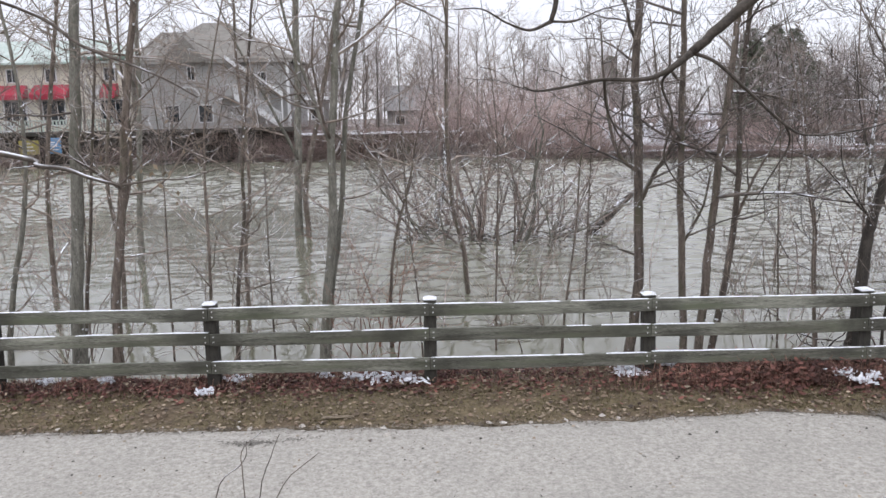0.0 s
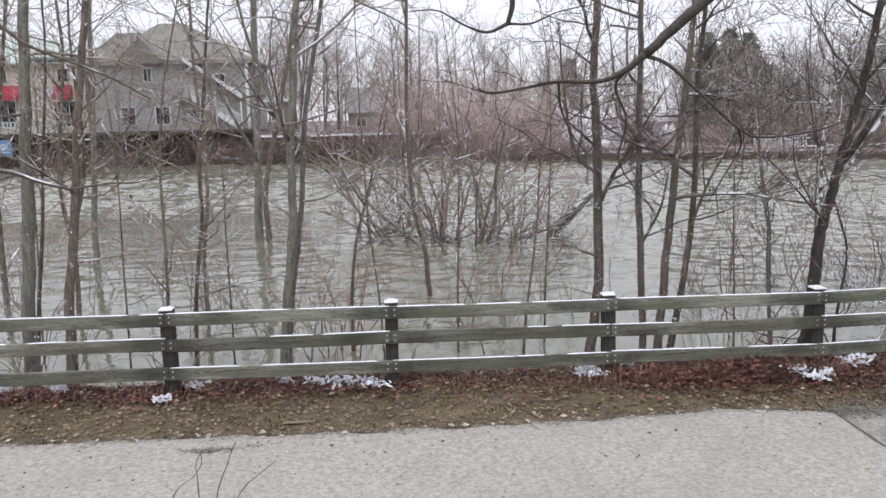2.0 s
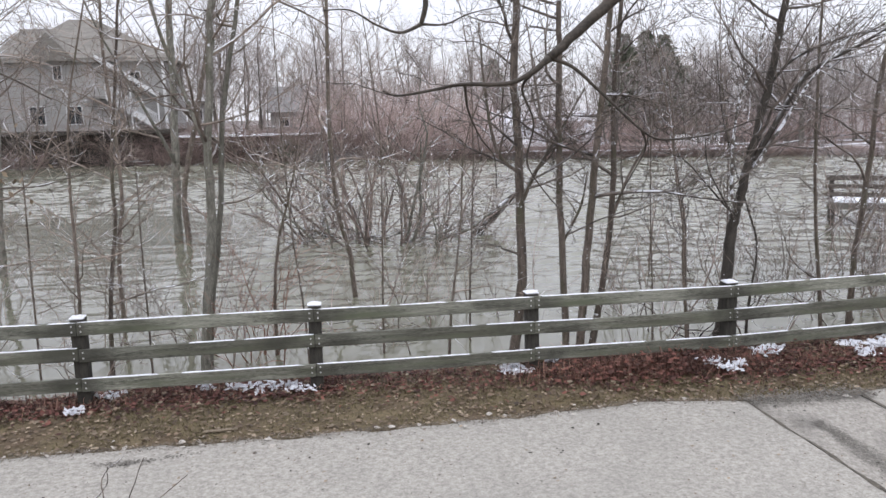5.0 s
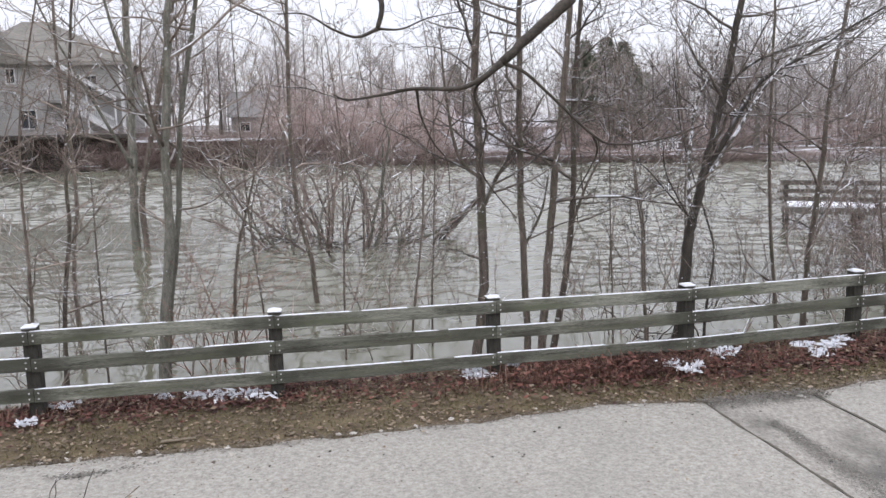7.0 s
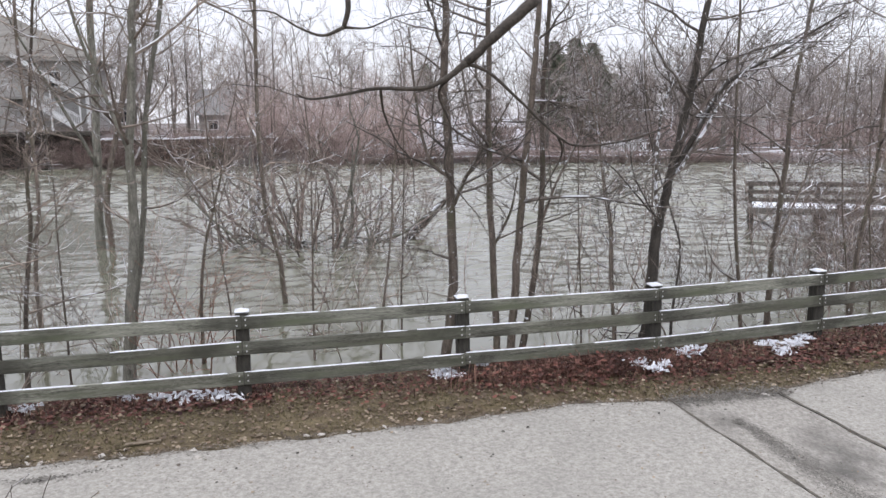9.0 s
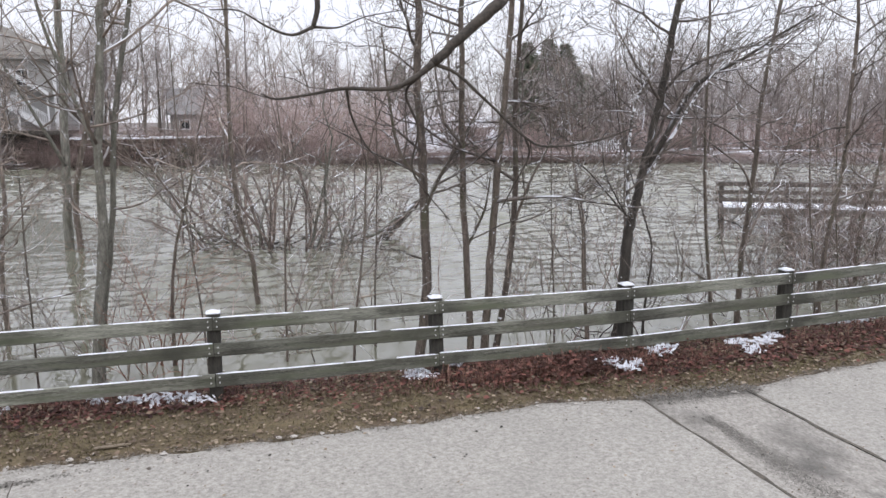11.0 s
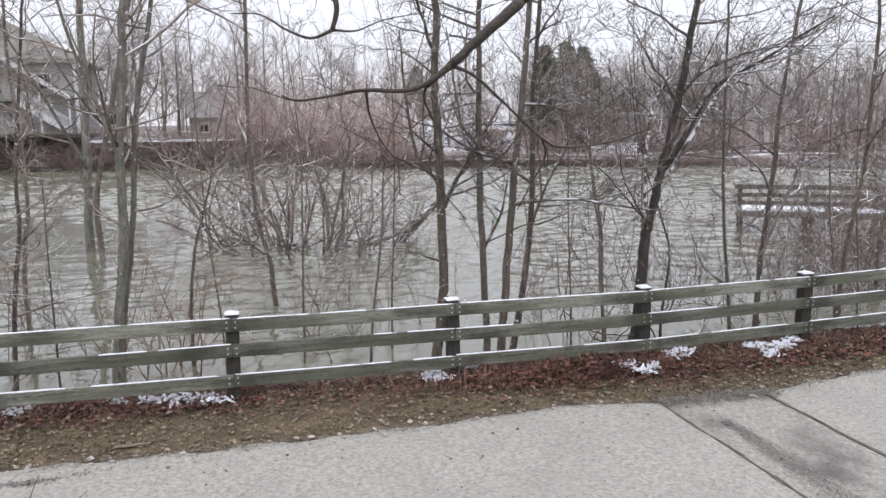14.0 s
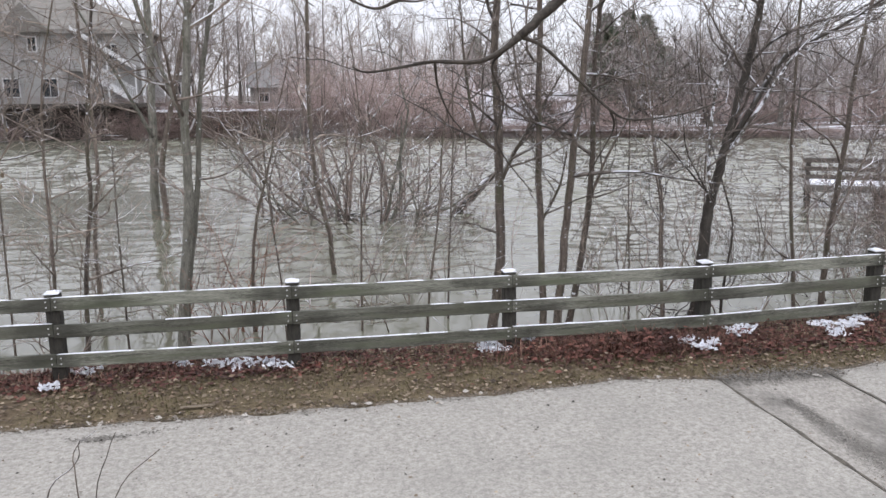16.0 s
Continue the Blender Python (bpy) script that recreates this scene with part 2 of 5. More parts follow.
M_yellow = mat("faded_yellow_board", (0.28, 0.25, 0.07), (0.42, 0.36, 0.10), 1.5, 0.7, 0.0)
M_deck = mat("dark_old_timber", (0.035, 0.032, 0.027), (0.09, 0.082, 0.07), 1.5, 0.9, 0.4, 6)
M_grey_wood = mat("grey_dock_timber", (0.10, 0.095, 0.085), (0.23, 0.22, 0.20), 3, 0.9, 0.4, 6, stretch=(0.7, 4, 4), snow=0.1)
M_dock_rail = mat("dark_brown_dock_rails", (0.07, 0.06, 0.05), (0.16, 0.14, 0.12), 3, 0.9, 0.4, 6, stretch=(0.7, 4, 4))
M_wall_wood = mat("dark_brown_wall_timber", (0.05, 0.036, 0.03), (0.15, 0.11, 0.092), 1.2, 0.9, 0.4, 6, stretch=(0.4, 3, 3), per_object=0.25)
M_brick = mat("brown_grey_roofing", (0.17, 0.135, 0.125), (0.26, 0.21, 0.20), 0.9, 0.9, 0.2)
M_grey_roof = mat("slate_grey_roofing", (0.19, 0.188, 0.185), (0.29, 0.288, 0.285), 0.9, 0.9, 0.2)
M_dull = mat("dull_grey_wall", (0.24, 0.23, 0.22), (0.34, 0.33, 0.31), 0.7, 0.9, 0.2)

M_glass = bpy.data.materials.new("dark_window_glass")
M_glass.use_nodes = True
gb = M_glass.node_tree.nodes["Principled BSDF"]
gb.inputs["Base Color"].default_value, gb.inputs["Roughness"].default_value = (0.02, 0.025, 0.03, 1), 0.08


def far_ground():
    """Dull turf on the far side, half covered by thin snow."""
    m = mat("snow_dusted_far_turf", (0.075, 0.055, 0.046), (0.17, 0.128, 0.105), 0.25, 0.95, 0.5, 7, stain=(0.62, 0.64, 0.67), stain_scale=0.13, stain_most=0.55)
    return m


M_far = far_ground()


def water_material():
    m = bpy.data.materials.new("murky_river_water")
    m.use_nodes = True
    n, l = m.node_tree.nodes, m.node_tree.links
    b = n["Principled BSDF"]
    b.inputs["Roughness"].default_value, b.inputs["IOR"].default_value = 0.03, 1.52
    co = n.new("ShaderNodeTexCoord")

    def noise_tex(scale, stretch, detail):
        mp = n.new("ShaderNodeMapping")
        mp.inputs["Scale"].default_value = stretch
        l.new(co.outputs["Object"], mp.inputs["Vector"])
        t = n.new("ShaderNodeTexNoise")
        t.inputs["Scale"].default_value, t.inputs["Detail"].default_value, t.inputs["Distortion"].default_value = scale, detail, 0.6
        l.new(mp.outputs["Vector"], t.inputs["Vector"])
        return t.outputs["Fac"]

    mud = n.new("ShaderNodeValToRGB")
    mud.color_ramp.elements[0].position, mud.color_ramp.elements[0].color = 0.35, (0.145, 0.147, 0.106, 1)
    mud.color_ramp.elements[1].position, mud.color_ramp.elements[1].color = 0.65, (0.20, 0.202, 0.155, 1)
    l.new(noise_tex(0.25, (0.5, 1, 1), 3), mud.inputs["Fac"])
    l.new(mud.outputs["Color"], b.inputs["Base Color"])
    # open water is ruffled, water among the trees lies calmer
    sep = n.new("ShaderNodeSeparateXYZ")
    l.new(co.outputs["Object"], sep.inputs[0])
    wob = n.new("ShaderNodeMath")
    wob.operation = "MULTIPLY_ADD"
    l.new(noise_tex(0.22, (0.6, 1, 1), 3), wob.inputs[0])
    wob.inputs[1].default_value = 14.0
    l.new(sep.outputs["Y"], wob.inputs[2])
    calm = n.new("ShaderNodeMapRange")
    calm.inputs["From Min"].default_value, calm.inputs["From Max"].default_value = 9.0, 20.0
    calm.inputs["To Min"].default_value, calm.inputs["To Max"].default_value = 0.22, 1.0
    l.new(wob.outputs[0], calm.inputs["Value"])
    b2 = n.new("ShaderNodeBump")
    b2.inputs["Distance"].default_value = 0.011
    l.new(calm.outputs["Result"], b2.inputs["Strength"])
    l.new(noise_tex(4.0, (0.6, 1.4, 1), 3), b2.inputs["Height"])
    l.new(b2.outputs["Normal"], b.inputs["Normal"])
    return m


M_water = water_material()


# ---- helpers of the build ----
def mesh(name, V, F, material, smooth=False):
    me = bpy.data.meshes.new(name)
    me.from_pydata(V, [], F)
    me.materials.append(material)
    if smooth:
        me.polygons.foreach_set("use_smooth", [True] * len(me.polygons))
    me.update()
    return me


def thing(name, label, category, group="", kind="", at=(0, 0, 0), turn=0.0):
    """An empty at the base of a thing, to which its parts belong."""
    ob = new(name)
    ob.empty_display_size = 0.1
    ob.matrix_basis = pose(*at, 0, 0, turn)
    return tagged(ob, label, category, group, kind)


def part(name, V, F, material, parent, label="", smooth=False, at=None):
    ob = new(name, mesh(name, V, F, material, smooth))
    ob.parent = parent
    if at:
        ob.location = at
    if label:
        tagged(ob, label)
    return ob


def single(name, V, F, material, label, category, group="", kind="", smooth=False, at=(0, 0, 0), turn=0.0):
    ob = new(name, mesh(name, V, F, material, smooth))
    ob.matrix_basis = pose(*at, 0, 0, turn)
    return tagged(ob, label, category, group, kind)


def box(x0, x1, y0, y1, z0, z1, c=0.0):
    """A box, its edges chamfered by c along x, y and z."""
    if c <= 0:
        V = [(x, y, z) for z in (z0, z1) for y in (y0, y1) for x in (x0, x1)]
        return V, [(0, 2, 3, 1), (4, 5, 7, 6), (0, 1, 5, 4), (2, 6, 7, 3), (0, 4, 6, 2), (1, 3, 7, 5)]
    bm = bmesh.new()
    bmesh.ops.create_cube(bm, size=1, matrix=Matrix.Translation(((x0 + x1) / 2, (y0 + y1) / 2, (z0 + z1) / 2)) @ Matrix.Diagonal((x1 - x0, y1 - y0, z1 - z0, 1)))
    bmesh.ops.bevel(bm, geom=bm.edges[:], offset=c, segments=1, affect="EDGES")
    bm.verts.index_update()
    V, F = [tuple(v.co) for v in bm.verts], [tuple(v.index for v in f.verts) for f in bm.faces]
    bm.free()
    return V, F


def join(*shapes):
    V, F = [], []
    for v, f in shapes:
        o = len(V)
        V += v
        F += [tuple(i + o for i in q) for q in f]
    return V, F


def tube(V, F, pts, radii, sides=6, cap=True):
    """Adds a tapered tube through the points."""
    o = len(V)
    k = len(pts)
    for i in range(k):
        d = (pts[min(i + 1, k - 1)] - pts[max(i - 1, 0)]).normalized()
        a = d.cross(Vector((0.31, 0.95, 0.05)) if abs(d.y) < 0.9 else Vector((1, 0, 0))).normalized()
        c = d.cross(a)
        for s in range(sides):
            w = 6.28319 * s / sides
            V.append(tuple(pts[i] + (a * math.cos(w) + c * math.sin(w)) * radii[i]))
    for i in range(k - 1):
        for s in range(sides):
            p, q = o + i * sides + s, o + i * sides + (s + 1) % sides
            F.append((p, q, q + sides, p + sides))
    if cap:
        F.append(tuple(o + (k - 1) * sides + s for s in range(sides)))
        F.append(tuple(o + s for s in reversed(range(sides))))


def spline(ctrl, steps, rnd, wob):
    """Points along a Catmull-Rom curve through ctrl, with a slight natural wobble."""
    P = [Vector(c) for c in ctrl]
    P = [2 * P[0] - P[1]] + P + [2 * P[-1] - P[-2]]
    out = []
    for i in range(1, len(P) - 2):
        for s in range(steps):
            u = s / steps
            p = 0.5 * ((2 * P[i]) + (P[i + 1] - P[i - 1]) * u + (2 * P[i - 1] - 5 * P[i] + 4 * P[i + 1] - P[i + 2]) * u * u
                       + (3 * P[i] - P[i - 1] - 3 * P[i + 1] + P[i + 2]) * u ** 3)
            out.append(p + (Vector((rnd.uniform(-wob, wob), rnd.uniform(-wob, wob), 0)) if out else Vector()))
    out.append(P[-2])
    return out


def shoot(V, F, rnd, start, way, length, radius, level, segs, kids, rise=0.12, spread=0.9, sides=3, curl=0.22, thin=0.0028):
    """A branch that grows from start, with its own smaller shoots."""
    pts, d = [Vector(start)], Vector(way).normalized()
    for i in range(segs):
        d = (d + Vector((rnd.gauss(0, curl), rnd.gauss(0, curl), rnd.gauss(0, curl) + rise))).normalized()
        pts.append(pts[-1] + d * (length / segs))
    radii = [max(thin, radius * (1 - 0.72 * i / segs)) for i in range(segs + 1)]
    tube(V, F, pts, radii, sides, cap=False)
    if level <= 0:
        return
    for k in range(kids[0]):
        u = rnd.uniform(0.25, 1.0)
        i = min(int(u * segs), segs - 1)
        p = pts[i].lerp(pts[i + 1], u * segs - i)
        axis = (pts[i + 1] - pts[i]).normalized()
        side = axis.cross(Vector((rnd.gauss(0, 1), rnd.gauss(0, 1), rnd.gauss(0, 1)))).normalized()
        shoot(V, F, rnd, p, axis + side * rnd.uniform(0.5, spread + 0.4), length * rnd.uniform(0.3, 0.6), radius * 0.5 * (1 - 0.5 * u), level - 1,
              max(2, segs - 1), kids[1:], rise, spread, 3, min(0.32, curl * 1.4), thin)


def bare_tree(name, ctrl, radius, top, seed, label, bark, twig, group="", limbs=12, kids=(6, 4), first=0.3, reach=1.6, forks=(), sides=8, tip=0.2,
              level=2, rise=0.12, category="tree", flare=1.35, droop=0.9):
    """A leafless tree: its trunk follows ctrl and goes on up to top metres; forks are further stems that leave it."""
    rnd = random.Random(seed)
    base = Vector(ctrl[0])
    P = [Vector(c) - base for c in ctrl]
    last, lean = P[-1], (P[-1] - P[-2]).normalized()
    while last.z < top - base.z:
        lean = (lean + Vector((rnd.gauss(0, 0.10), rnd.gauss(0, 0.10), 0.12))).normalized()
        last = last + lean * 1.1
        P.append(last)
    root = thing(name, label, category, group, at=tuple(base))
    pts = spline(P, 4, rnd, radius * 0.2)
    k = len(pts)
    rad = [radius * (1 - (1 - tip) * (i / (k - 1)) ** droop) * (1 + (flare - 1) * max(0, 1 - i / 3.0)) for i in range(k)]
    V, F = [], []
    tube(V, F, pts, rad, sides)
    part("trunk", V, F, bark, root, smooth=True)
    stems = [(pts, rad, first)]
    for ctl, r in forks:
        q = spline([Vector(c) - base for c in ctl], 4, rnd, r * 0.15)
        qr = [r * (1 - 0.7 * i / (len(q) - 1)) for i in range(len(q))]
        V, F = [], []
        tube(V, F, q, qr, 6)
        part("limb", V, F, M_bark_snowy if bark is M_bark_dark and 0.0235 < r < 0.031 else bark, root, smooth=True)
        stems.append((q, qr, 0.15))
    for q, qr, f in stems:
        for j in range(limbs if q is pts else limbs // 2):
            V, F = [], []
            u = f + (1 - f) * min(1.0, (j + rnd.random()) / limbs * (1 if q is pts else 2)) ** 0.75
            i = min(int(u * (len(q) - 1)), len(q) - 2)
            p, axis = q[i], (q[i + 1] - q[i]).normalized()
            w = rnd.uniform(0, 6.283)
            out = Vector((math.cos(w), math.sin(w), 0)) * rnd.uniform(0.7, 1.1) + axis * rnd.uniform(-0.05, 0.8)
            ln = reach * rnd.uniform(0.5, 1.35) * (1.15 - 0.6 * u)
            shoot(V, F, rnd, p, out, ln, min(qr[i] * 0.55, 0.007 + 0.009 * ln), level, 6, kids, rnd.choice((0.0, 0.05, 0.12)), 1.1, 4, 0.16)
            part("branch", V, F, twig, root)
    return root


# ---- ground, path, water ----
def path_edge(x):
    """The far edge of the path."""
    knots = [(-60, -1.6), (-8, -1.2), (-4, -1.25), (0, -1.3), (2.0, -1.24), (3.4, -1.1), (4.38, -1.28), (5.6, -1.32), (6.8, -1.06), (8, -0.92), (12, -0.75), (60, 1.5)]
    for (a, ya), (b, yb) in zip(knots, knots[1:]):
        if a <= x <= b:
            return ya + (yb - ya) * (x - a) / (b - a)
    return -1.5


def shore(x):
    """Where the far bank meets the water: the river narrows downstream."""
    knots = [(-900, 61.5), (-6, 60.5), (7, 55.5), (15, 52.0), (24, 49.5), (30, 48.0), (36, 44.9), (43, 39.0), (60, 30.0), (900, 26.0)]
    for (a, ya), (b, yb) in zip(knots, knots[1:]):
        if x <= b:
            return ya + (yb - ya) * (x - a) / (b - a)
    return 26.0


def ground_z(x, y):
    n = noise.noise(Vector((x * 0.9, y * 0.9, 0))) * 0.03 + noise.noise(Vector((x * 3.1, y * 3.1, 4))) * 0.012
    if y < -4.9:
        return 0.0 + min(1.35, (-4.9 - y) * 0.42) + n * 0.8
    e = path_edge(x)
    if y < e:
        return -0.03
    if y < 0.2:
        s = min(1, (y - e) / 0.4)
        rise = 0.05 * max(0, min(1, (x - 1) / 3)) * max(0, min(1, (y + 0.9) / 0.8))
        return -0.025 + s * (0.03 + n + rise) * 1.0
    back = max(0.0, min(1.0, (x + 2.9) / 1.4))
    edge = 0.2 + 0.3 * back * back * (3 - 2 * back) + 0.2 * noise.noise(Vector((x * 0.5, 0, 9)))
    if y < 6:
        rise = 0.05 * max(0, min(1, (x - 1) / 3)) * max(0, min(1, (y + 0.9) / 0.8))
        return max(-1.3, 0.005 + rise + n - max(0, y - edge) * 0.46)
    e = shore(x) - 1.0
    if y < e:
        return -1.3
    left = max(0.0, min(1.0, (8 - x) / 14))
    top = 0.1 + 2.15 * left
    s = min(1.0, max(0.0, (y - e) / (2.6 + 0.6 * left)))
    return -1.3 + (top + 1.3) * s * s * (3 - 2 * s) + noise.noise(Vector((x * 0.2, y * 0.2, 2))) * 0.2 * s + max(0, y - 66) * 0.004


def ticks(*spans):
    out = []
    for a, b, st in spans:
        k = max(1, round((b - a) / st))
        out += [a + (b - a) * i / k for i in range(k)]
    return out + [spans[-1][1]]


def sheet(xs, ys, fz):
    V = [(x, y, fz(x, y)) for y in ys for x in xs]
    w = len(xs)
    F = [(j * w + i, j * w + i + 1, (j + 1) * w + i + 1, (j + 1) * w + i) for j in range(len(ys) - 1) for i in range(w - 1)]
    return V, F


xs = ticks((-700, -120, 60), (-120, -30, 6), (-30, -7, 1.0), (-7, 11, 0.14), (11, 70, 1.0), (70, 120, 6), (120, 700, 60))
ys = ticks((-300, -30, 30), (-30, -5, 1.0), (-5, -2, 0.5), (-2, 1.6, 0.1), (1.6, 6, 0.6), (6, 26, 4), (26, 68, 0.6), (68, 140, 6), (140, 900, 70))
gV, gF = sheet(xs, ys, ground_z)
ground = single("ground", gV, gF, M_soil, "dull winter turf and soil sloping down to the river", "ground", kind="structure", smooth=True)
ground.data.materials.append(M_far)
for poly in ground.data.polygons:
    poly.material_index = 1 if poly.center.y > 20 else 0

def water_surface():
    """The river: a fan of rows that opens towards the far bank, with low crossing wavelets, calmer among the trees."""
    span = np.concatenate([[-60, -20, -8, -3, -1.4, -0.8], np.linspace(-0.66, 1.0, 560), [1.3, 2, 4, 9, 24, 60]])
    rows, y = [], 0.2
    while y < 66:
        rows.append(y)
        y += 0.034 + 0.0019 * (y + 2)
    rows.append(70.0)
    Y = np.array(rows)[:, None]
    X = 0.2 + span[None, :] * (Y + 8.5)
    Y = np.broadcast_to(Y, X.shape)
    rng = np.random.RandomState(4)
    H = np.zeros(X.shape)
    for k in range(46):
        lam = 0.28 * 5.5 ** (k / 45.0)
        a = rng.normal(math.pi / 2, 0.75)
        kx, ky, ph = 6.28319 / lam * math.cos(a), 6.28319 / lam * math.sin(a), rng.uniform(0, 6.28)
        mod = 0.6 + 0.4 * np.sin(X * rng.uniform(-0.5, 0.5) + Y * rng.uniform(-0.35, 0.35) + rng.uniform(0, 6.28))
        fade = np.clip((lam / (0.08 + 0.0065 * Y) - 1.8) / 1.6, 0, 1)
        H += 0.0118 * lam * mod * fade * np.sin(kx * X + ky * Y + ph)
    patch = 3.0 * np.sin(X * 0.31 + 1.0) + 2.0 * np.sin(X * 0.83 + Y * 0.4)
    patch = patch - 9.0 * np.clip((-1.5 - X) / 4.0, 0, 1) * np.clip((26 - Y) / 8.0, 0, 1) + 5.0 * np.clip((X - 4.0) / 4.0, 0, 1) + 4.0 * np.exp(-((X - 0.5) / 3.0) ** 2)
    calm = 0.1 + 0.9 * np.clip((Y + patch - 9.0) / 12.0, 0, 1)
    H = H * calm * np.clip((66 - Y) / 4, 0, 1) * (1 + 0.5 * np.clip((Y - 22) / 24, 0, 1))
    nr, nc = X.shape
    V = np.stack([X, Y, H - 0.3], -1).reshape(-1, 3)
    i = (np.arange(nr - 1)[:, None] * nc + np.arange(nc - 1)[None, :]).ravel()
    F = np.stack([i, i + 1, i + 1 + nc, i + nc], -1)
    return V.tolist(), F.tolist()


wV, wF = water_surface()
single("water", wV, wF, M_water, "murky grey-green flooded river with small ripples", "river", kind="structure", smooth=True)

path = thing("path", "pale worn asphalt path with two dark joints across it", "path", kind="structure")


def slab(x0, x1, material, label, z):
    k = max(2, int((x1 - x0) / 0.12))
    V, F = [], []
    for i in range(k + 1):
        x = x0 + (x1 - x0) * i / k
        e = path_edge(x) + 0.09 * noise.noise(Vector((x * 2.3, 0, 0))) + 0.04 * noise.noise(Vector((x * 9, 0, 3)))
        V += [(x, -5.0, z), (x, e - 0.03, z), (x, e, z - 0.02), (x, e + 0.02, z - 0.09), (x, -5.0, -0.09)]
    for i in range(k):
        a = i * 5
        F += [(a + j, a + 5 + j, a + 6 + j, a + 1 + j) for j in range(4)]
    F = [tuple(reversed(f)) for f in F]
    F += [(0, 1, 2, 3, 4), tuple(k * 5 + j for j in (4, 3, 2, 1, 0))]
    part("path_slab", V, F, material, path, label)


slab(-60, 4.368, M_path, "pale grey asphalt", 0.012)
slab(4.392, 5.592, M_patch, "stained grey concrete strip", 0.006)
slab(5.618, 60, M_path, "pale grey asphalt", 0.012)
for jx in (4.38, 5.605):
    V, F = [], []
    for i in range(40):
        y = -5 + i * 0.1
        if y > path_edge(jx) + 0.02:
            break
        w = max(0.004, 0.009 + 0.024 * noise.noise(Vector((jx, y * 5, 0))))
        m = 0.03 * noise.noise(Vector((jx, y * 2, 7)))
        V += [(jx + m - w - 0.006, y, 0.016), (jx + m + w + 0.006, y, 0.016)]
    F = [(2 * i, 2 * i + 1, 2 * i + 3, 2 * i + 2) for i in range(len(V) // 2 - 1)]
    part("joint", V, F, M_joint, path, "dark soil-filled joint")

# ---- fence ----
fence = thing("fence", "weathered three-rail timber fence with snow along the rails", "fence")
POSTS = [(-17.08, 0.0), (-14.64, 0.0), (-12.2, 0.0), (-9.76, 0.0), (-7.32, 0.0), (-4.88, 0.0), (-2.43, 0.0), (0.0, 0.0), (2.46, 0.0), (4.87, 0.01), (7.32, 0.2), (9.74, 0.46), (12.15, 0.86), (14.54, 1.36)]
RAILS = [(0.198, 0.338), (0.523, 0.663), (0.808, 0.948)]
post_shape = box(-0.07, 0.07, -0.075, 0.075, -0.5, 0.972, 0.008)
bolt_shape = box(-0.008, 0.008, -0.008, 0.0, -0.008, 0.008, 0.003)
me_post = mesh("post", *post_shape, M_post)
me_bolt = mesh("bolt", *bolt_shape, M_bolt)


def blob(rx, ry, rz, seed, rings=5, sides=12, lump=0.25):
    """A low lumpy mound, such as a cap of snow or a stone."""
    rnd = random.Random(seed)
    off = rnd.uniform(0, 50)
    V, F = [(0, 0, rz)], []
    for i in range(1, rings + 1):
        a = math.pi * 0.5 * i / rings
        for s in range(sides):
            w = 6.28319 * s / sides
            k = 1 + lump * noise.noise(Vector((math.cos(w) * 1.5 + off, math.sin(w) * 1.5, i * 0.5)))
            V.append((rx * math.sin(a) * math.cos(w) * k, ry * math.sin(a) * math.sin(w) * k, rz * math.cos(a) * k))
    F += [(0, 1 + s, 1 + (s + 1) % sides) for s in range(sides)]
    for i in range(rings - 1):
        o = 1 + i * sides
        F += [(o + s, o + sides + s, o + sides + (s + 1) % sides, o + (s + 1) % sides) for s in range(sides)]
    F.append(tuple(1 + (rings - 1) * sides + s for s in reversed(range(sides))))
    return V, F


def child(name, me, parent, m, label=""):
    ob = new(name, me)
    ob.parent = parent
    ob.matrix_basis = m
    if label:
        tagged(ob, label)
    return ob


